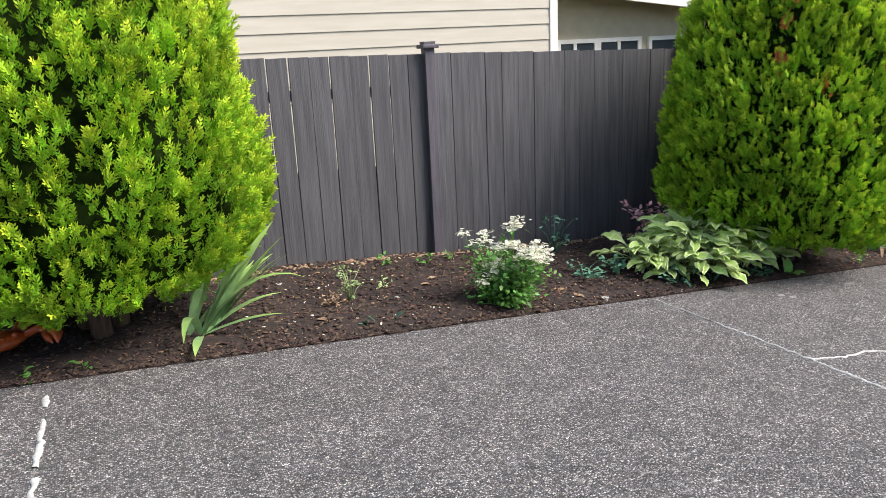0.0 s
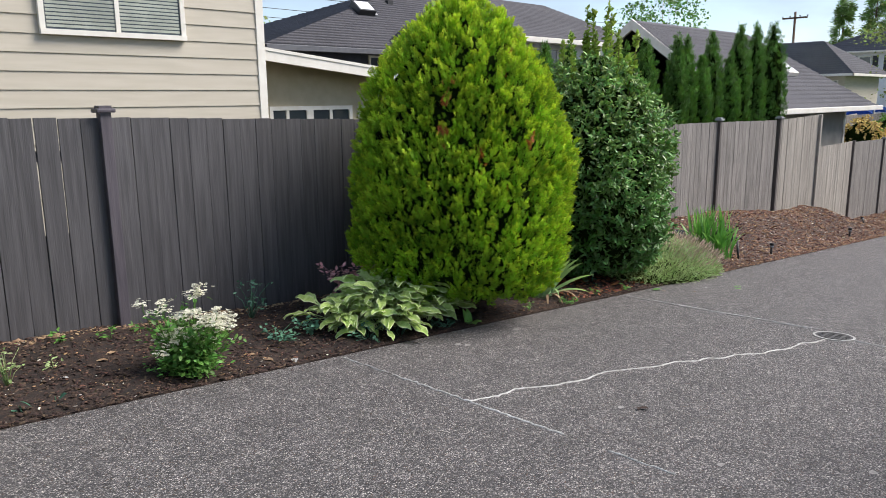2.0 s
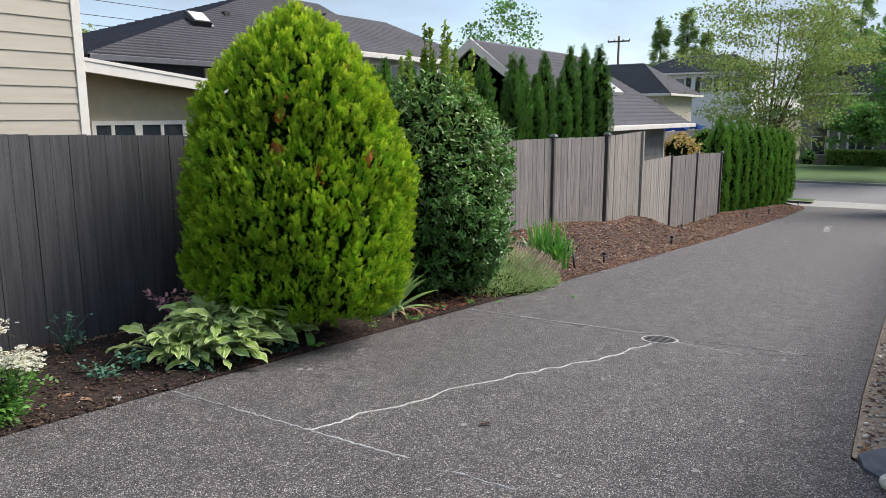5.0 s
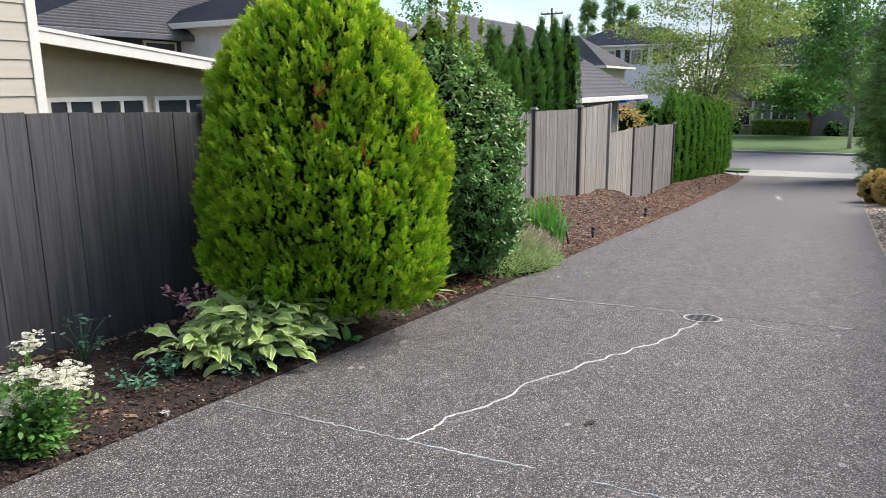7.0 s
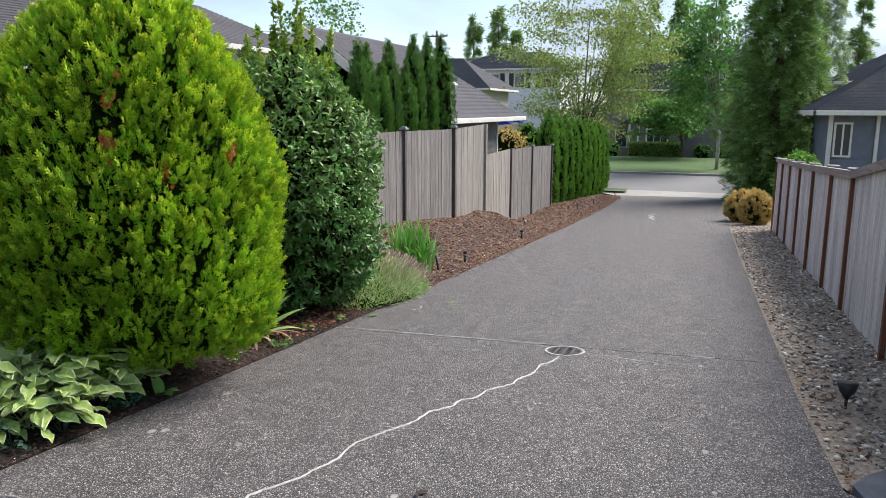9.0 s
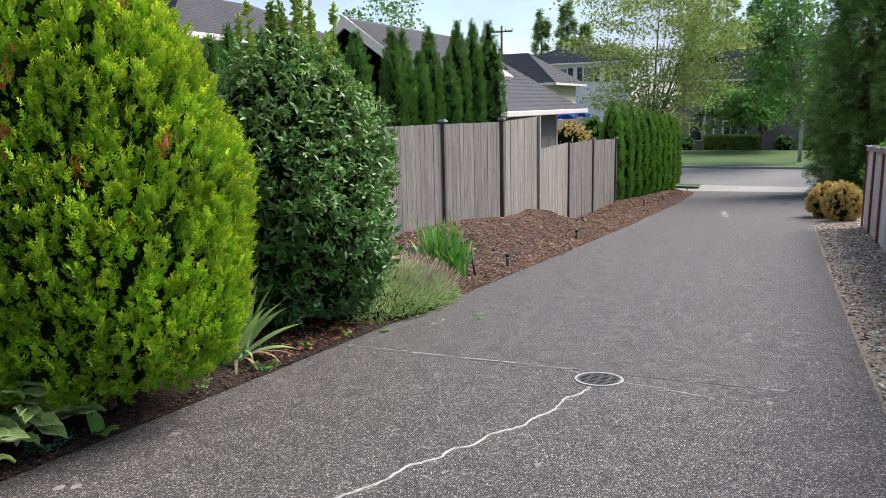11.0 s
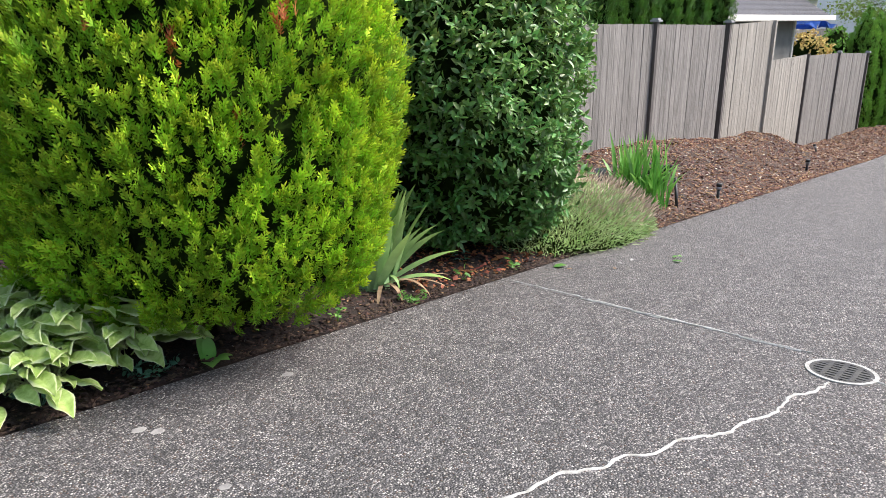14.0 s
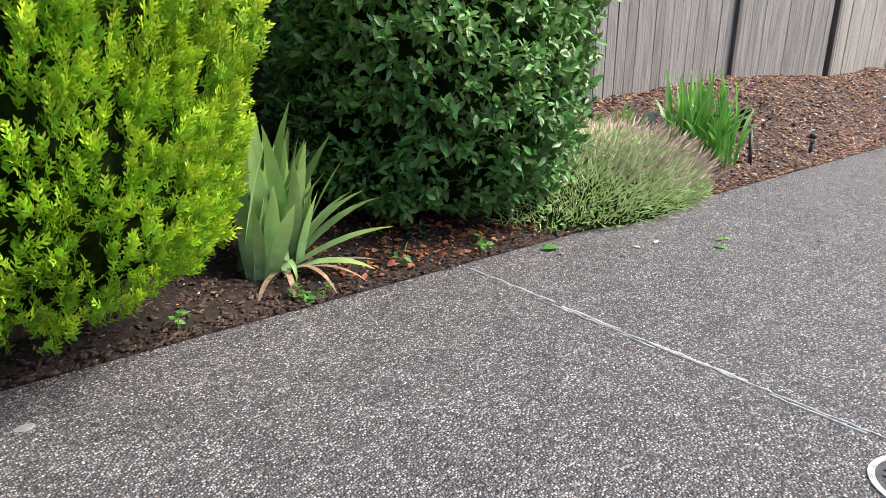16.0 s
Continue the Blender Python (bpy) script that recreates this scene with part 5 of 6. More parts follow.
def wispy(x, y, rx, ry, h, seed):
    """A low sprawling mound: fine leaves below, thin dried flower stems over its far side."""
    rng = np.random.default_rng(seed)
    base = float(bed_z(x, y))
    thing = tagged(empty("lavender_mound", x, y, base), "sprawling green lavender mound with dried pinkish flower stems", "plant")
    sliver = (np.array([(-0.06, 0, 0), (0.06, 0, 0), (0.05, 0, 0.6), (0, 0.03, 1.0), (-0.05, 0, 0.6)]), np.array([(0, 1, 2, 3, 4)]), np.zeros(5))
    n = 15000
    a, r = rng.uniform(0, math.tau, n), np.sqrt(rng.uniform(0, 1, n))
    dome = np.sqrt(np.clip(1 - r ** 2, 0, 1))
    px, py = x + rx * r * np.cos(a), y + ry * r * np.sin(a)
    pos = np.stack([px, py, bed_z(px, py) + h * 0.8 * dome * rng.uniform(0.45, 1.0, n)], -1)
    ax = unit(np.stack([np.cos(a) * r, np.sin(a) * r, 0.4 + 0.6 * dome], -1) + rng.normal(0, 0.45, (n, 3)))
    v, f, t = spread(*sliver, pos, ax, around(rng, n), rng.uniform(0.03, 0.085, n))
    part("foliage", mesh_np("foliage", v, f, t), M_WISP, thing)
    n = 2400
    a, r = rng.uniform(0, math.tau, n), np.sqrt(rng.uniform(0, 1, n))
    px, py = x + rx * (0.25 + 0.85 * r * np.cos(a)), y + ry * (0.15 + 0.9 * r * np.sin(a))
    pos = np.stack([px, py, bed_z(px, py) + h * 0.5 * np.sqrt(np.clip(1 - r ** 2, 0, 1))], -1)
    ax = unit(np.stack([0.7 + 0 * a, -0.15 + 0.3 * np.sin(a), 0.75 + 0 * a], -1) + rng.normal(0, 0.3, (n, 3)))
    stem = (np.array([(-0.012, 0, 0), (0.012, 0, 0), (0.01, 0, 0.7), (0.035, 0, 0.8), (0, 0.02, 1.0), (-0.035, 0, 0.8), (-0.01, 0, 0.7)]), np.array([(0, 1, 2, 3, 4, 5, 6)]), np.zeros(7))
    v, f, t = spread(*stem, pos, ax, around(rng, n), rng.uniform(0.10, 0.24, n))
    part("dried_stems", mesh_np("dried_stem", v, f, t), M_SEEDHEAD, thing, "dried pinkish-brown flower stems").name = "flower_stem"
    # low near-black dome that paints in the shade under the leaves
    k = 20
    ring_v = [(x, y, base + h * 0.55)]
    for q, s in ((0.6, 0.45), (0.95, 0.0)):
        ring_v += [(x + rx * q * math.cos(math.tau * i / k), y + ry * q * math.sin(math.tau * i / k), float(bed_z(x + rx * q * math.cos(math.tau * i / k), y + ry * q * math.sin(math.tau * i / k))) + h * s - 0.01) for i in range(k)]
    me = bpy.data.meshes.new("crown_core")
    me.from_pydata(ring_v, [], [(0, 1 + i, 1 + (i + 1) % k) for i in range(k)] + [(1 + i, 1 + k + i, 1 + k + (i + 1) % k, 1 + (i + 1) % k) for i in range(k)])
    part("crown_core", me, M_CORE, thing, "near-black dome for the shade inside the mound")


wispy(9.32, 4.68, 1.2, 0.64, 0.46, 61)

# bolt-upright shoots over the evergreen bush, with young leaves
rng = np.random.default_rng(71)
for i in range(24):
    a, r = rng.uniform(0, math.tau), rng.uniform(0, 0.22 if i < 9 else 0.5)
    x, y = 8.15 + r * math.cos(a), 5.05 + r * math.sin(a)
    z0, z1 = 1.5, (rng.uniform(2.4, 2.75) if i < 6 else rng.uniform(2.0, 2.4))
    lean = rng.normal(0, 0.05, 2)
    shoot = part("shoot", tube(bmesh.new(), [(x, y, z0), (x + lean[0] * 0.5, y + lean[1] * 0.5, (z0 + z1) / 2), (x + lean[0], y + lean[1], z1)], [0.007, 0.005, 0.002], 5), M_BARK, bush)
    n = int((z1 - z0) * 130)
    s = rng.uniform(0.15, 1, n)
    pos = np.stack([x + lean[0] * s, y + lean[1] * s, z0 + (z1 - z0) * s], -1)
    v, f, t = spread(*LEAF, pos, around(rng, n) + np.array([0, 0, 0.6]), around(rng, n) + np.array([0, 0, 0.5]), rng.uniform(0.045, 0.08, n))
    part("young_foliage", mesh_np("young_foliage", v, f, t), M_YOUNG, shoot, "pale young leaves")

# small plants, one by one
tuft("rose_sprig", "dark small-leaved rose sprig by the fence", 3.5, 5.5, M_BLUEHERB, 60, 0.045, 0.2, 0.34, 81)
tuft("sedum_plant", "sedum with dusky pink flower heads behind the hosta", 4.45, 5.22, M_PINK, 240, 0.05, 0.3, 0.46, 82)
tuft("sedum_plant", "sedum foliage with pinkish heads", 4.85, 5.12, M_PINK, 90, 0.05, 0.16, 0.42, 83)
for i, (x, y, n, s, r, h) in enumerate(((3.35, 4.82, 60, 0.05, 0.2, 0.12), (3.65, 4.75, 50, 0.05, 0.16, 0.14), (4.0, 4.42, 60, 0.045, 0.18, 0.14), (4.3, 4.36, 40, 0.04, 0.14, 0.1), (4.75, 4.38, 36, 0.04, 0.12, 0.08), (4.4, 4.9, 50, 0.045, 0.16, 0.4), (4.9, 4.34, 24, 0.04, 0.08, 0.06))):
    tuft("columbine_plant", "blue-green columbine leaves round the hosta", x, y, M_BLUEHERB, n, s, r, h, 90 + i)
for i, (x, y, n, s, r, h, m, lab) in enumerate((
        (1.33, 4.40, 3, 0.075, 0.03, 0.05, M_BLUEHERB, "pale grey-green seedling"), (1.54, 4.45, 2, 0.06, 0.02, 0.05, M_BLUEHERB, "pale grey-green seedling"),
        (1.40, 4.98, 60, 0.035, 0.1, 0.26, M_WISP, "straggly half-dried weed"), (1.24, 4.9, 90, 0.025, 0.07, 0.1, M_DRY, "dead brown tuft"),
        (1.95, 5.68, 16, 0.05, 0.08, 0.07, M_HERB, "low green weed by the fence"), (2.3, 5.62, 12, 0.05, 0.06, 0.09, M_HERB, "low green weed by the fence"), (2.55, 5.7, 10, 0.05, 0.06, 0.07, M_HERB, "low green weed by the fence"),
        (1.75, 5.2, 14, 0.04, 0.06, 0.06, M_WISP, "pale rosette weed"), (-0.64, 4.3, 8, 0.05, 0.03, 0.06, M_HERB, "small clover-like weed"), (-0.36, 4.32, 6, 0.045, 0.025, 0.07, M_HERB, "small green weed"),
        (6.0, 4.3, 12, 0.045, 0.04, 0.1, M_HERB, "small green weed"), (6.62, 4.28, 45, 0.035, 0.1, 0.06, M_HERB, "low lobed weed under the iris"), (7.3, 4.36, 12, 0.05, 0.07, 0.07, M_HERB, "small weed among dry leaves"),
        (7.62, 4.62, 10, 0.05, 0.06, 0.06, M_BLUEHERB, "small grey-green weed"), (7.86, 4.32, 16, 0.05, 0.07, 0.07, M_HERB, "small green weed"), (0.55, 5.1, 24, 0.05, 0.1, 0.2, M_HERB, "leafy weed behind the iris"))):
    tuft("seedling", lab + " in the bed", x, y, m, n, s, r, h, 110 + i)
clump("broadleaf_seedling", "two-leaved green seedling at the edge of the bed", "plant", 5.13, 4.33, M_LILY, [(0.2, 0.09, 82, 20), (0.17, 0.09, 35, 50)], 5, 0.02, 130)


# ---- mulch, stones and litter ----
CHIP = (np.array([(-0.5, -0.1, -0.5), (0.5, -0.1, -0.35), (0.4, -0.1, 0.5), (-0.35, -0.1, 0.42), (-0.4, 0.1, -0.42), (0.42, 0.1, -0.3), (0.35, 0.1, 0.42), (-0.3, 0.1, 0.35)]) * np.array([0.4, 0.5, 1.0]),
        np.array([(7, 6, 5, 4), (0, 4, 5, 1), (1, 5, 6, 2), (2, 6, 7, 3), (3, 7, 4, 0)]), np.zeros(8))


def strew(name, label, category, n, seed, xs, y_of, height, mat, lo, hi, shape=CHIP, lift=0.013, tilt=0.35, stuff=True):
    rng = np.random.default_rng(seed)
    x = rng.uniform(*xs, n)
    y = y_of(rng, x)
    z = height(x, y) + lift
    a = rng.uniform(0, math.tau, n)
    ax = np.stack([np.cos(a), np.sin(a), rng.normal(0, tilt * 0.5, n)], -1)
    v, f, t = spread(*shape, np.stack([x, y, z], -1), ax, np.array([0, 0, 1.0]) + rng.normal(0, tilt, (n, 3)), lo + (hi - lo) * rng.uniform(0, 1, n) ** 2)
    return tagged(part(name, mesh_np(name, v, f, t), mat), label, category, kind="stuff")


in_bed = lambda rng, x: left_edge(x) + 0.02 + rng.uniform(0, 1, len(x)) * (6.0 - left_edge(x))
strew("dark_mulch", "dark damp bark mulch on the bed", "mulch", 19000, 201, (-2.0, 9.5), in_bed, bed_z, M_CHIP_DARK, 0.014, 0.055)
strew("bark_mulch", "reddish-brown bark chips on the bank", "mulch", 24000, 202, (9.2, 27), in_bed, bed_z, M_CHIP, 0.014, 0.075, lift=0.015, tilt=0.6)
strew("bark_mulch", "reddish-brown bark chips at the foot of the hedge", "mulch", 4000, 214, (27, 38), in_bed, bed_z, M_CHIP, 0.03, 0.1, lift=0.015, tilt=0.5)
strew("wood_scraps", "pale wood scraps among the bark chips", "litter", 1500, 215, (9.6, 26), in_bed, bed_z, M_STONE, 0.012, 0.05, lift=0.02, tilt=0.5)
strew("bark_mulch", "scattered lighter bark chips on dark soil", "mulch", 5000, 203, (-2.0, 9.5), in_bed, bed_z, M_CHIP, 0.008, 0.035)
strew("pale_litter", "pale dry leaf and wood scraps along the fence foot", "litter", 420, 204, (0.2, 4.8), lambda rng, x: 5.95 - np.abs(rng.normal(0, 0.1, len(x))), bed_z, M_DRY, 0.02, 0.08)
strew("pale_litter", "pale scraps in the soil", "litter", 600, 205, (-2, 9), in_bed, bed_z, M_STONE, 0.01, 0.03)
strew("edge_mulch", "crumbled dark mulch along the edge of the bed", "mulch", 3800, 209, (-2, 12), lambda rng, x: left_edge(x) + np.abs(rng.normal(0, 0.06, len(x))) - 0.012, lambda x, y: bed_z(x, y) + 0.004, M_CHIP_DARK, 0.012, 0.04, lift=0.02)
strew("edge_mulch", "reddish mulch along the edge of the bank", "mulch", 2200, 210, (9.5, 26), lambda rng, x: left_edge(x) + np.abs(rng.normal(0, 0.07, len(x))) - 0.015, lambda x, y: bed_z(x, y) + 0.004, M_CHIP, 0.015, 0.06, lift=0.02)
strew("crumbs", "soil and bark crumbs on the edge of the driveway", "litter", 2400, 206, (-2, 16), lambda rng, x: left_edge(x) - np.abs(rng.normal(0, 0.09, len(x))), gz, M_CHIP_DARK, 0.004, 0.016, lift=0.003)
strew("dry_leaves", "dry reddish-brown fallen leaves by the bush", "litter", 950, 207, (6.8, 8.7), lambda rng, x: rng.uniform(4.3, 5.1, len(x)), bed_z, material("russet_leaf", lin("7a452c"), lin("a06040"), 20, 0.8, island=0.5), 0.025, 0.07, shape=LEAF, lift=0.015, tilt=0.5)
t = (1 + 5 ** 0.5) / 2
ICO = (unit(np.array([(-1, t, 0), (1, t, 0), (-1, -t, 0), (1, -t, 0), (0, -1, t), (0, 1, t), (0, -1, -t), (0, 1, -t), (t, 0, -1), (t, 0, 1), (-t, 0, -1), (-t, 0, 1)], dtype=float)) * np.array([0.42, 0.26, 0.55]),
       np.array([(0, 11, 5), (0, 5, 1), (0, 1, 7), (0, 7, 10), (0, 10, 11), (1, 5, 9), (5, 11, 4), (11, 10, 2), (10, 7, 6), (7, 1, 8), (3, 9, 4), (3, 4, 2), (3, 2, 6), (3, 6, 8), (3, 8, 9), (4, 9, 5), (2, 4, 11), (6, 2, 10), (8, 6, 7), (9, 8, 1)]), np.zeros(12))
in_strip = lambda rng, x: right_edge(x) - 0.03 - rng.uniform(0, 1, len(x)) * (right_edge(x) + 0.75)
strip_z = lambda x, y: gz(x, y) - 0.015 + 0.03 * np.clip((right_edge(x) - y) / np.maximum(0.2, right_edge(x) + 0.95), 0, 1)
strew("river_stones", "grey and tan river stones beside the driveway", "stones", 5200, 211, (5.0, 22), in_strip, strip_z, M_STONE, 0.006, 0.055, shape=ICO, lift=0.004, tilt=0.3)
strew("strip_litter", "bark and leaf litter among the stones", "litter", 3400, 212, (4.8, 22), in_strip, strip_z, M_CHIP, 0.015, 0.05)
strew("driveway_specks", "tiny pale petals and grit on the driveway", "litter", 120, 213, (1, 14), lambda rng, x: rng.uniform(0.2, 4.1, len(x)), gz, M_SEAL, 0.006, 0.018, lift=0.002, tilt=0.1)


def flat_stone(name, label, category, x, y, z, sx, sy, h, seed, mat, group=""):
    rng = np.random.default_rng(seed)
    bm = bmesh.new()
    k = 12
    rr = rng.uniform(0.8, 1.1, k)
    rows = [[bm.verts.new((x + sx * s * rr[i] * math.cos(math.tau * i / k), y + sy * s * rr[i] * math.sin(math.tau * i / k), z + q)) for i in range(k)] for s, q in ((1, -0.02), (1, h * 0.6), (0.88, h))]
    for a, b in zip(rows, rows[1:]):
        for i in range(k):
            bm.faces.new((a[i], a[(i + 1) % k], b[(i + 1) % k], b[i]))
    bm.faces.new(rows[-1])
    return tagged(part(name, bm, mat), label, category, group)


flat_stone("flagstone", "dark flat flagstone beside the driveway", "stone", 5.0, -0.42, float(gz(5.0, -0.42)), 0.32, 0.3, 0.04, 301, material("slate_stone", lin("4b4e55"), lin("5d6067"), 8, 0.7, 0.3, 40))
for i, (x, y, r) in enumerate(((4.66, -0.3, 0.08), (4.5, -0.5, 0.07), (4.9, -0.72, 0.07), (5.2, -0.74, 0.06), (4.3, -0.75, 0.08), (5.5, -0.6, 0.05), (5.42, -0.5, 0.04))):
    bm = bmesh.new()
    bmesh.ops.create_icosphere(bm, subdivisions=3, radius=r)
    for q in bm.verts:
        q.co *= 1 + 0.18 * noise.noise(q.co * 9 + Vector((i, 0, 0)))
        q.co.z *= 0.6
    for q in bm.faces:
        q.smooth = True
    bm.transform(Matrix.Translation((x, y, float(gz(x, y)) + r * 0.35)))
    tagged(part("boulder", bm, M_STONE), "rounded tan-grey stone edging the driveway", "stone", "edging stones")
M_PALECHIP = material('pale_chip', lin('7a7775'), lin('8f8c88'), 30, 0.8, 0.3, 90)
for i, (x, y, s) in enumerate(((4.5, 3.85, 0.05), (5.3, 3.88, 0.05), (4.5, 3.2, 0.04), (5.3, 0.6, 0.045), (4.3, 0.62, 0.04), (4.75, 0.55, 0.03), (4.55, 3.78, 0.05), (4.18, 2.05, 0.04), (5.05, 1.3, 0.035), (5.7, 1.72, 0.04), (10.4, 1.9, 0.05), (7.2, 0.66, 0.05), (9.2, 0.9, 0.05), (3.8, 1.2, 0.035))):
    flat_stone("pale_stone_chip", "pale stone exposed in the driveway surface", "stone", x, y, float(gz(x, y)) - 0.004, s * 0.7, s * 0.5, 0.006, 320 + i, M_PALECHIP, "pale stones in the driveway")


def fallen_leaf(x, y, size, turn, mat, label):
    me = mesh_np("fallen_leaf", LEAF[0] * size, LEAF[1], LEAF[2])
    ob = part("fallen_leaf", me, mat, at=Matrix.Translation((x, y, float(max(gz(x, y), bed_z(x, y) if y > 4.2 else -99)) + 0.008)) @ Matrix.Rotation(radians(turn), 4, "Z") @ Matrix.Rotation(radians(86), 4, "X"))
    tagged(ob, label, "leaf")


M_CURL = material("dark_curled_leaf", lin("2c1d16"), lin("3d2a20"), 20, 0.8)
fallen_leaf(4.23, 1.95, 0.07, 40, M_CURL, "dark curled dead leaf on the driveway")
fallen_leaf(4.2, 1.93, 0.05, 120, M_CURL, "dark dead leaf scrap on the driveway")
for x, y, s, t_, m in ((9.0, 3.5, 0.09, 20, M_LILY), (9.12, 3.55, 0.07, 70, M_LILY), (9.2, 3.5, 0.05, 160, M_LILY), (9.6, 3.15, 0.05, 30, M_CURL), (8.1, 4.1, 0.13, 60, M_LILY), (8.15, 3.95, 0.05, 200, M_DRY), (8.6, 3.8, 0.05, 10, M_SEAL), (8.75, 3.75, 0.06, 100, M_SEAL), (8.4, 3.7, 0.05, 150, M_DRY),
                       (1.05, 4.6, 0.1, 30, M_DRY), (2.0, 5.1, 0.09, 60, M_DRY), (2.1, 5.18, 0.1, 100, M_DRY), (1.0, 5.6, 0.09, 0, M_SEAL), (3.0, 4.45, 0.1, 20, M_DRY), (2.95, 4.6, 0.09, 100, M_DRY), (3.2, 4.35, 0.11, -20, M_SEAL), (3.75, 4.55, 0.1, 80, M_DRY), (1.7, 4.9, 0.06, 45, M_SEAL)):
    fallen_leaf(x, y, s, t_, m, "green torn leaf on the ground" if m is M_LILY else "pale dry fallen leaf on the ground")


# ---- garden lamps and ornament ----
def path_light(x, y, lean, turn):
    z = float(bed_z(x, y))
    m = Matrix.Translation((x, y, z)) @ Matrix.Rotation(radians(turn), 4, "Z") @ Matrix.Rotation(radians(lean), 4, "Y")
    thing = tagged(empty("path_light", x, y, z), "short black stake light leaning in the mulch", "garden light", "stake lights along the bed")
    for name, z0, z1, r, mat in (("stake", -0.05, 0.12, 0.02, M_BLACK), ("lens", 0.12, 0.16, 0.032, M_STEEL), ("cap", 0.16, 0.2, 0.036, M_BLACK)):
        bm = tube(bmesh.new(), [(0, 0, z0), (0, 0, (z0 + z1) / 2), (0, 0, z1)], [r, r, r * 0.95], 14)
        bm.transform(m)
        part(name, bm, mat, thing)


for x, y, lean, turn in ((12.45, 4.45, 3, 0), (16.45, 4.5, -6, 30), (20.5, 5.4, 30, 60), (26.2, 5.0, 6, 0), (30.4, 5.1, -8, 0), (38.2, 5.2, 30, 90)):
    path_light(x, y, lean, turn)


def flood_light(x, y, turn, tip):
    z = float(bed_z(x, y))
    m = Matrix.Translation((x, y, z + 0.09)) @ Matrix.Rotation(radians(turn), 4, "Z") @ Matrix.Rotation(radians(tip), 4, "Y")
    thing = tagged(empty("flood_light", x, y, z), "black plastic solar spotlight tipped over in the mulch", "garden light")
    bm = tube(bmesh.new(), [(-0.1, 0, 0), (0.0, 0, 0.0), (0.06, 0, 0)], [0.03, 0.05, 0.06], 16)
    bm.transform(m)
    part("lamp_head", bm, M_BLACK, thing)
    bm = box_bm(-0.12, 0.1, -0.06, 0.06, 0.08, 0.095, bevel=0.004)
    bm.transform(m)
    part("solar_panel", bm, M_GLASS, thing)
    bm = tube(bmesh.new(), [(0, 0, 0), (0, 0, -0.16)], [0.014, 0.006], 8)
    bm.transform(m)
    part("spike", bm, M_BLACK, thing)


flood_light(12.05, 4.98, 30, 35)
flood_light(11.85, 5.08, -40, 20)
flood_light(10.75, 5.2, 200, 15)
bm = tube(bmesh.new(), [(11.35, 4.5, float(bed_z(11.35, 4.5)) - 0.02), (11.5, 4.62, float(bed_z(11.5, 4.62)) + 0.3)], [0.018, 0.018], 10)
tagged(part("stake", bm, M_BLACK), "black plastic stake leaning out of the mulch", "stake")

sx, sy = 6.45, -0.28
sz = float(gz(sx, sy))
spot = tagged(empty("spotlight", sx, sy, sz), "small black cone spotlight on a spike among stones", "garden light")
part("shade", tube(bmesh.new(), [(sx, sy, sz + 0.06), (sx, sy, sz + 0.10), (sx + 0.01, sy, sz + 0.17)], [0.02, 0.045, 0.07], 18), M_BLACK, spot)
part("spike", tube(bmesh.new(), [(sx, sy, sz - 0.06), (sx, sy, sz + 0.07)], [0.006, 0.012], 8), M_BLACK, spot)

# glazed crab ornament: one plain mesh
bm = bmesh.new()
bmesh.ops.create_uvsphere(bm, u_segments=24, v_segments=14, radius=1, matrix=Matrix.Diagonal((0.15, 0.11, 0.055, 1)))
for q in bm.verts:
    q.co.z += 0.006 * math.sin(q.co.x * 60) * math.cos(q.co.y * 50)
for sgn in (-1, 1):
    tube(bm, [(0.11 * sgn, -0.04, 0.0), (0.19 * sgn, -0.08, 0.03), (0.22 * sgn, -0.15, 0.01)], [0.022, 0.025, 0.03], 10)
    tube(bm, [(0.22 * sgn, -0.13, 0.01), (0.23 * sgn, -0.2, 0.0), (0.19 * sgn, -0.26, -0.03)], [0.045, 0.035, 0.006], 10)
    tube(bm, [(0.2 * sgn, -0.14, 0.0), (0.17 * sgn, -0.2, -0.01), (0.17 * sgn, -0.24, -0.03)], [0.03, 0.02, 0.005], 10)
    for k in range(3):
        yk = -0.02 + 0.05 * k
        tube(bm, [(0.12 * sgn, yk, 0.0), (0.2 * sgn, yk + 0.03, 0.06), (0.27 * sgn, yk + 0.05, -0.04)], [0.016, 0.014, 0.005], 8)
    bmesh.ops.create_uvsphere(bm, u_segments=10, v_segments=8, radius=0.018, matrix=Matrix.Translation((0.04 * sgn, -0.10, 0.045)))
cz = float(bed_z(-0.78, 4.72))
bm.transform(Matrix.Translation((-0.80, 4.74, cz + 0.075)) @ Matrix.Rotation(radians(35), 4, "Z"))
for f in bm.faces:
    f.smooth = True
tagged(part("crab_ornament", bm, M_CRAB), "orange glazed crab garden ornament on the soil", "ornament")


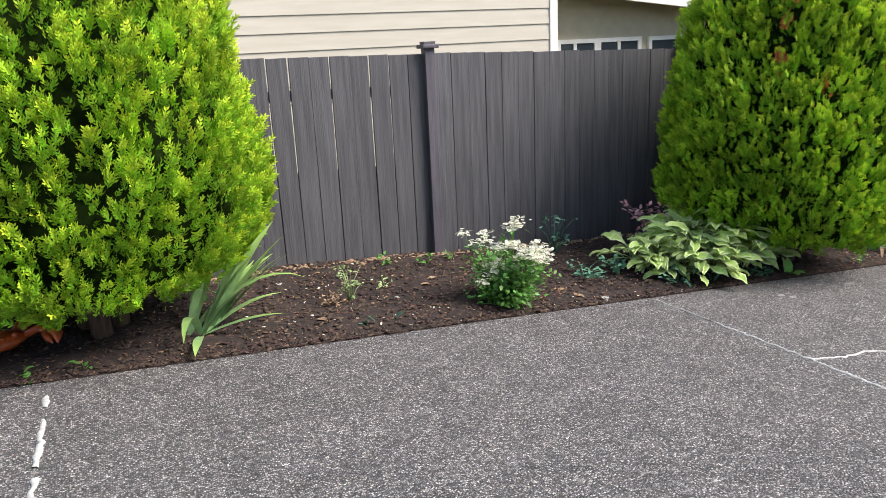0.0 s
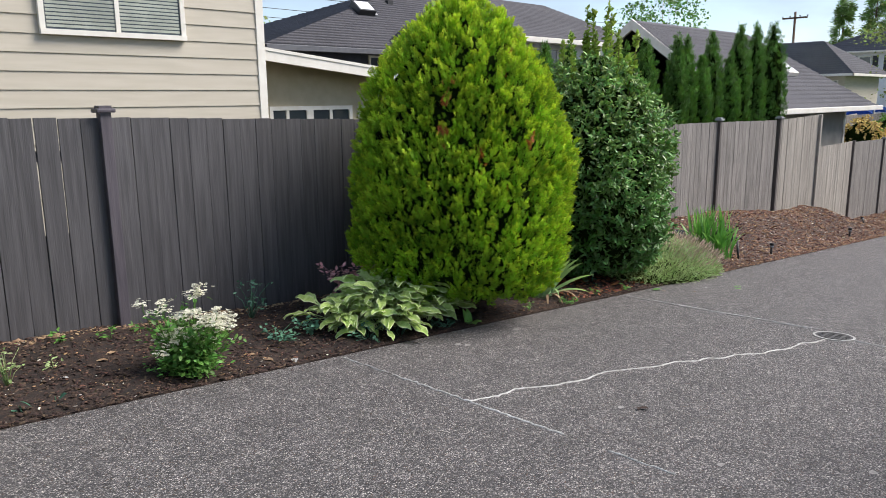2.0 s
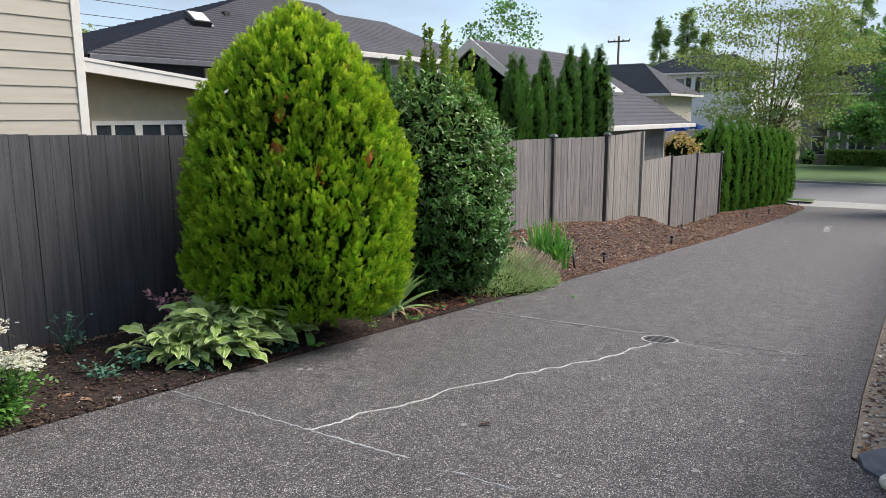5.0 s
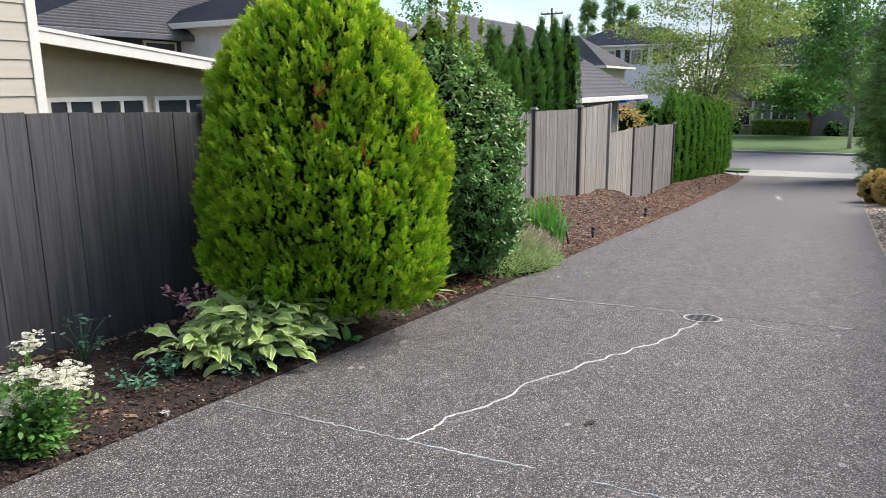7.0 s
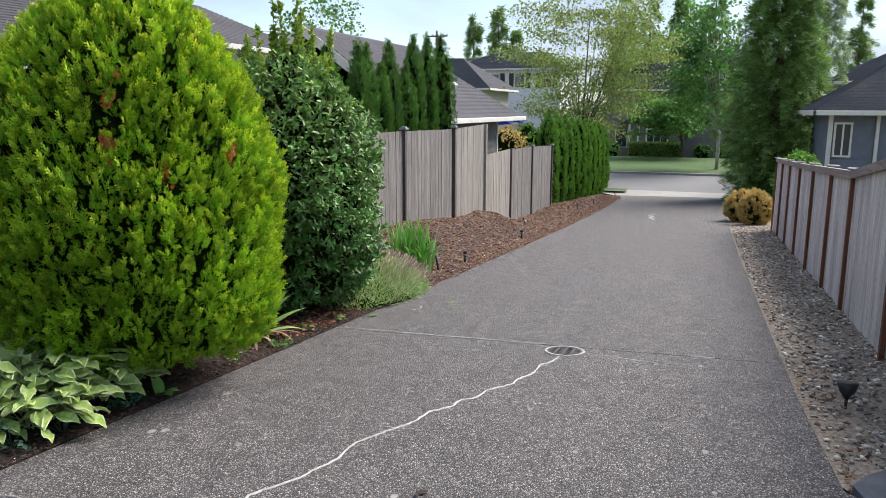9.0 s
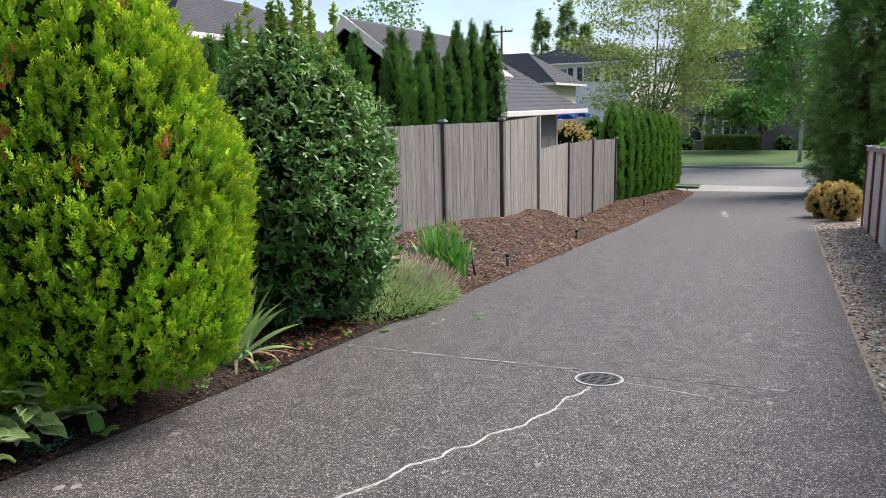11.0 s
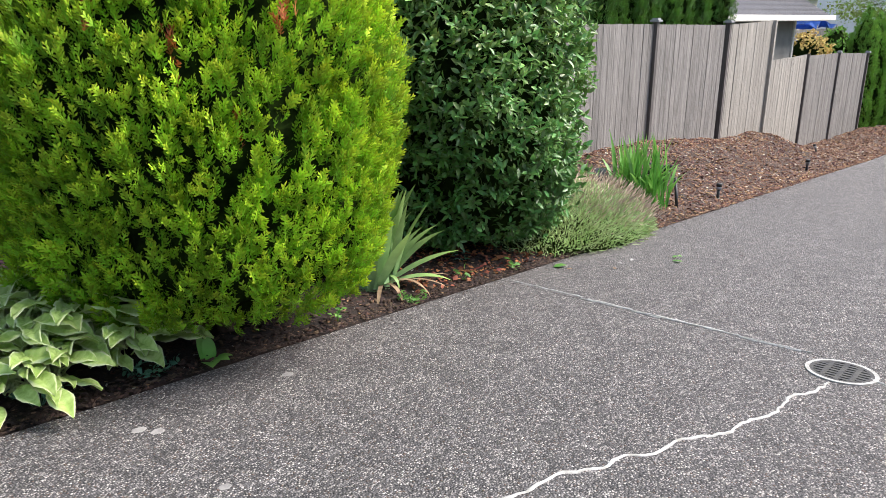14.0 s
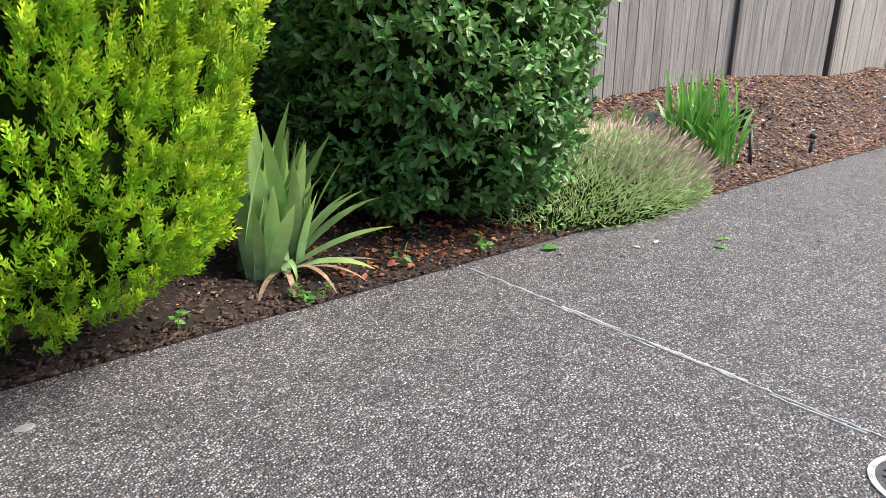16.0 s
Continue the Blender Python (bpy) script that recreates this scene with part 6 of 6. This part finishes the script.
# ---- hedges and trees ----
for i, (x, top, r) in enumerate(((9.0, 2.15, 0.28), (9.4, 2.3, 0.26), (9.9, 2.3, 0.3), (10.7, 2.2, 0.3), (11.5, 2.35, 0.28), (12.25, 2.5, 0.27), (13.25, 2.6, 0.22), (13.75, 2.62, 0.22), (14.2, 2.3, 0.24), (14.75, 2.76, 0.25), (15.4, 2.35, 0.26), (16.0, 2.98, 0.27), (16.6, 3.02, 0.25), (17.65, 3.12, 0.36))):
    z0 = float(bed_z(x, 6.5)) - 0.1
    plumed("columnar_conifer", "narrow dark green columnar conifer behind the fence", "tree", x, 6.75 + 0.08 * (i % 2), z0,
           [(z0 + 0.15, r * 0.7), (z0 + 0.8, r), (top - 1.0, r * 0.95), (top - 0.45, r * 0.72), (top - 0.12, r * 0.3), (top + 0.03, 0.02)], 280, 11, 0.095, 400 + i, M_COLUMN, 0.26, 0.06, 0.28, 1, FAN5, 0.1, "conifers behind the fence", depth=0.05)
for i in range(10):
    x = 27.45 + i * 1.62
    z0, top = float(gz(x, 6.0)), float(ramp(x, [(27, 1.36), (42, 0.58)])) + 0.05 * (-1) ** i
    plumed("hedge_column", "clipped bright green thuja column in the roadside hedge", "hedge", x, 6.35 + 0.02 * i, z0,
           [(z0 + 0.05, 0.36), (z0 + 0.6, 0.45), (top - 0.8, 0.40), (top - 0.35, 0.28), (top - 0.08, 0.14), (top + 0.1, 0.03)], 420, 11, 0.095, 430 + i, M_HEDGE, 0.3, 0.06, 0.2, 1, FAN5, 0.12, "hedge columns")
for i, (x, y, r) in enumerate(((22.9, -0.45, 0.47), (24.0, -0.15, 0.5), (24.9, -0.5, 0.52))):
    z0 = float(gz(x, y))
    plumed("golden_ball_shrub", "round clipped golden dwarf conifer beside the driveway", "shrub", x, y, z0,
           [(z0 + 0.03, r * 0.6), (z0 + 0.2, r * 0.95), (z0 + 0.42, r), (z0 + 0.65, r * 0.8), (z0 + 0.82, r * 0.4), (z0 + 0.87, 0.03)], 170, 18, 0.09, 450 + i, M_GOLDBALL, 0.12, 0.07, 0.8, 1, FAN5, 0.1, "golden ball shrubs")


def conifer(name, label, x, y, z0, h, r, n, size, seed, mat, droop=0.25, low=0.04, group="", skirt=1.0):
    """A conical tree: whorls of drooping boughs hung with sprays."""
    rng = np.random.default_rng(seed)
    thing = tagged(empty(name, x, y, z0), label, "tree", group)
    part("trunk", tube(bmesh.new(), [(x, y, z0 - 0.3), (x, y, z0 + h * 0.5), (x, y, z0 + h)], [0.03 * h * 0.6, 0.02 * h * 0.5, 0.01]), M_BARK, thing)
    boughs = max(40, n // 20)
    s = rng.uniform(low, 1, boughs)
    a = rng.uniform(0, math.tau, boughs)
    reach = r * (1 - s) ** 0.8 * rng.uniform(0.65, 1.1, boughs) * np.minimum(1, skirt + 2.2 * s) + 0.04 * r
    idx = rng.integers(0, boughs, n)
    u = rng.uniform(0.1, 1, n) ** 0.7
    d = np.stack([np.cos(a), np.sin(a)], -1)
    side = rng.normal(0, 0.10, n) * reach[idx] * (1.2 - u)
    px = x + d[idx, 0] * reach[idx] * u - d[idx, 1] * side
    py = y + d[idx, 1] * reach[idx] * u + d[idx, 0] * side
    pz = z0 + h * s[idx] + reach[idx] * (0.18 * u - droop * 1.8 * u * u) + rng.normal(0, size * 0.3, n)
    ax = np.stack([d[idx, 0], d[idx, 1], -droop * 1.6 * u + 0.1], -1) + rng.normal(0, 0.4, (n, 3))
    v, f, t = spread(*FAN5, np.stack([px, py, pz], -1), ax, np.array([0, 0, 1.0]) + rng.normal(0, 0.5, (n, 3)), size * rng.uniform(0.6, 1.3, n))
    part("crown", mesh_np("crown", v, f, t), mat, thing)
    return thing


def broadleaf(name, label, x, y, z0, crown, radii, n, size, seed, mat, bark, clumps=110, trunk_r=0.14, group="", flat=0.5):
    """A leafy tree: limbs that fork out from the trunk to clumps of leaves, uneven and with gaps. crown: its middle."""
    rng = np.random.default_rng(seed)
    thing = tagged(empty(name, x, y, z0), label, "tree", group)
    c, rad = np.array(crown, dtype=float), np.array(radii, dtype=float)
    k = around(rng, clumps) * rng.uniform(0.25, 1.0, (clumps, 1)) ** 0.6
    cl = c + k * rad * (1 + 0.18 * np.sin(k[:, :1] * 5 + seed))
    bm = bmesh.new()
    fork = (x, y, z0 + (c[2] - rad[2] - z0) * 0.8 + 0.3)
    tube(bm, [(x, y, z0 - 0.2), (x + 0.05, y, (z0 + fork[2]) / 2), fork, (float(c[0]), float(c[1]), float(c[2] + rad[2] * 0.5))], [trunk_r, trunk_r * 0.85, trunk_r * 0.7, trunk_r * 0.15], 9)
    part("trunk", bm, bark, thing)
    for i in range(0, clumps, 4):
        p = cl[i]
        mid = (np.array(fork) * 0.5 + p * 0.5) + np.array([0, 0, rad[2] * 0.12])
        part("limb", tube(bmesh.new(), [fork, tuple(mid), tuple(p)], [trunk_r * 0.2, trunk_r * 0.11, trunk_r * 0.03], 5), bark, thing)
    idx = rng.integers(0, clumps, n)
    pos = cl[idx] + rng.normal(0, 1, (n, 3)) * np.array([1, 1, flat]) * rad.mean() * 0.13
    v, f, t = spread(*CARD, pos, around(rng, n), np.array([0, 0, 0.8]) + around(rng, n), size * rng.uniform(0.6, 1.3, n))
    part("crown", mesh_np("crown", v, f, t), mat, thing)
    return thing


broadleaf("maple_tree", "airy maple turning yellow-green behind the hedge", 47.5, 8.6, STREET, (47.8, 8.4, 4.6), (4.6, 5.0, 5.0), 23000, 0.15, 501, M_MAPLE, M_BARK, 170, 0.13, flat=0.3)
conifer("cedar_tree", "large dark green drooping cedar beside the driveway mouth", 37.6, -1.7, float(gz(37.6, -1.7)), 14.5, 3.0, 24000, 0.34, 502, M_CONIFER, 0.22, 0.0, skirt=0.5)
conifer("cedar_tree", "tall drooping cedar behind the side fence", 43.5, -4.0, STREET, 15, 2.3, 5200, 0.32, 503, M_WEEP, 0.8, 0.15)
broadleaf("street_tree", "green street tree with a pale trunk on the lawn", 56.5, 0.6, STREET, (56.5, 2.0, 5.0), (3.0, 2.9, 4.8), 6500, 0.26, 504, M_BROADLEAF, M_BIRCH, 110, 0.16)
broadleaf("garden_tree", "low spreading garden tree before the far house", 66.0, 3.4, STREET, (66.0, 4.2, 0.9), (2.6, 3.8, 2.0), 6000, 0.26, 505, M_BROADLEAF, M_BARK, 70, 0.12)
broadleaf("garden_tree", "green tree behind the neighbouring roofs", 40, 22.5, STREET, (40, 22.5, 5.6), (2.4, 2.4, 3.4), 2600, 0.18, 506, M_BROADLEAF, M_BIRCH, 60, 0.12)
broadleaf("garden_tree", "yellowing tree far behind the cream house", 21, 35, -1, (21, 35, 3.6), (3, 3, 2.6), 3000, 0.25, 507, M_MAPLE, M_BARK, 60, 0.15)
for i, (x, y, h, r) in enumerate(((105, 34.3, 17, 3.0), (107, 31.2, 18.5, 3.2), (108, 28.8, 15, 3.2), (112, 14, 20, 3.6), (110, 10.4, 21, 3.6), (113, 6.5, 20, 3.8), (110, 2, 22, 4), (108, -15.2, 18, 3.4))):
    conifer("fir_tree", "dark fir standing on the skyline", x, y, STREET, h, r * 1.15, 1900, 0.9, 520 + i, M_CONIFER, 0.22, 0.05, "skyline firs")
for i, (x, y, r, h, m, lab) in enumerate(((31, 8.8, 0.8, 1.9, M_GOLDBALL, "yellow-leaved shrub behind the fence"), (32.5, 9.6, 1.0, 2.1, M_HEDGE, "green garden shrub behind the fence"), (29.6, 8.6, 0.7, 1.6, M_HEDGE, "green garden shrub behind the fence"), (35, 10.0, 1.2, 3.3, M_GOLDBALL, "yellow-green shrub behind the hedge"), (38.5, 9.8, 1.3, 3.6, M_HEDGE, "tall green shrub behind the hedge"), (25.5, -1.7, 0.6, 1.9, M_HEDGE, "green shrub behind the side fence"), (27.5, -1.9, 0.6, 2.0, M_HEDGE, "green shrub behind the side fence"))):
    z0 = float(gz(x, y))
    leafy("garden_shrub", lab, "shrub", x, y, z0, [(z0 + 0.1, r * 0.7), (z0 + h * 0.5, r), (z0 + h * 0.85, r * 0.7), (z0 + h, 0.1)], 5000, 0.12, 540 + i, m, shrink=0.25)

# clipped hedge and small shrubs before the far house
rng = np.random.default_rng(560)
bm = box_bm(68.6, 69.8, 3.6, 8.0, STREET, STREET + 1.35, bevel=0.12)
hedge = tagged(empty("box_hedge", 69.2, 5.8, STREET), "dark clipped box hedge before the far house", "hedge")
# near-black block in place of the shade behind the hedge leaves
part("crown_core", bm, M_CORE, hedge)
n = 5000
p = np.stack([rng.uniform(68.5, 69.9, n), rng.uniform(3.5, 8.1, n), rng.uniform(STREET + 0.05, STREET + 1.42, n)], -1)
face = rng.integers(0, 2, n)
p[face == 0, 0] = 68.52
p[face == 1, 2] = STREET + 1.4
v, f, t = spread(*CARD, p, around(rng, n), around(rng, n), rng.uniform(0.1, 0.18, n))
part("crown", mesh_np("crown", v, f, t), M_CONIFER, hedge)
for i, (x, y, r) in enumerate(((68.5, 9.3, 0.6), (68.2, 1.8, 0.8), (67.8, 0.2, 0.8), (67.5, -1.6, 0.9))):
    leafy("garden_shrub", "rounded dark shrub before the far house", "shrub", x, y, STREET + 0.2, [(STREET + 0.2, r * 0.7), (STREET + 0.8, r), (STREET + 1.2, r * 0.7), (STREET + 1.4, 0.1)], 900, 0.16, 570 + i, M_BROADLEAF)

# blue tarpaulin, neighbour's inner fence, utility pole and wires
inner = tagged(empty("fence", 37, 10.9, -1.5), "brown board fence between back gardens", "fence")
fence_boards(inner, 31.0, 44.0, 10.9, lambda x: 0.75 + 0 * x, lambda x: gz(x, 8.0), M_GREYWOOD, 0.2, 0.01, "inner")
bm = bmesh.new()
for i in range(9):
    for j in range(5):
        bm.verts.new((40.5 + i * 0.4, 11.2 + j * 0.4, 1.0 + 0.25 * math.sin(i * 0.9 + j) - 0.06 * (i - 4) ** 2 * 0.3))
bm.verts.ensure_lookup_table()
for i in range(8):
    for j in range(4):
        q = i * 5 + j
        bm.faces.new([bm.verts[w] for w in (q, q + 5, q + 6, q + 1)])
bmesh.ops.solidify(bm, geom=bm.faces[:], thickness=0.02)
cover = tagged(empty("garden_canopy", 42.1, 12.0, -2.2), "blue fabric garden canopy behind the hedge", "canopy")
part("cover", bm, M_BLUECOVER, cover)
for x, y in ((40.5, 11.2), (43.7, 11.2), (40.5, 12.8), (43.7, 12.8)):
    part("pole", tube(bmesh.new(), [(x, y, -2.9), (x, y, 0.9)], [0.03, 0.03], 8), M_STEEL, cover)
pole = tagged(empty("utility_pole", 66, 25.2, STREET), "wooden utility pole with a crossarm", "utility pole")
part("pole", tube(bmesh.new(), [(66, 25.2, STREET), (66, 25.2, 8.5)], [0.13, 0.09], 10), M_BARK, pole)
part("crossarm", box_bm(65.9, 66.1, 24.2, 26.2, 7.95, 8.07), M_BARK, pole)
for yy in (24.2, 24.8, 25.6, 26.2):
    part("insulator", box_bm(65.95, 66.05, yy - 0.04, yy + 0.04, 8.07, 8.2), M_STEEL, pole)
for k, (zz, yy) in enumerate(((8.5, 42), (7.7, 42.4), (7.2, 42.8))):
    pts = [(10 + i * 7, yy - i * 0.4, zz - 0.5 * math.sin(math.pi * i / 8)) for i in range(9)]
    part("wire", tube(bmesh.new(), pts, [0.02] * 9, 5), M_BLACK, pole)
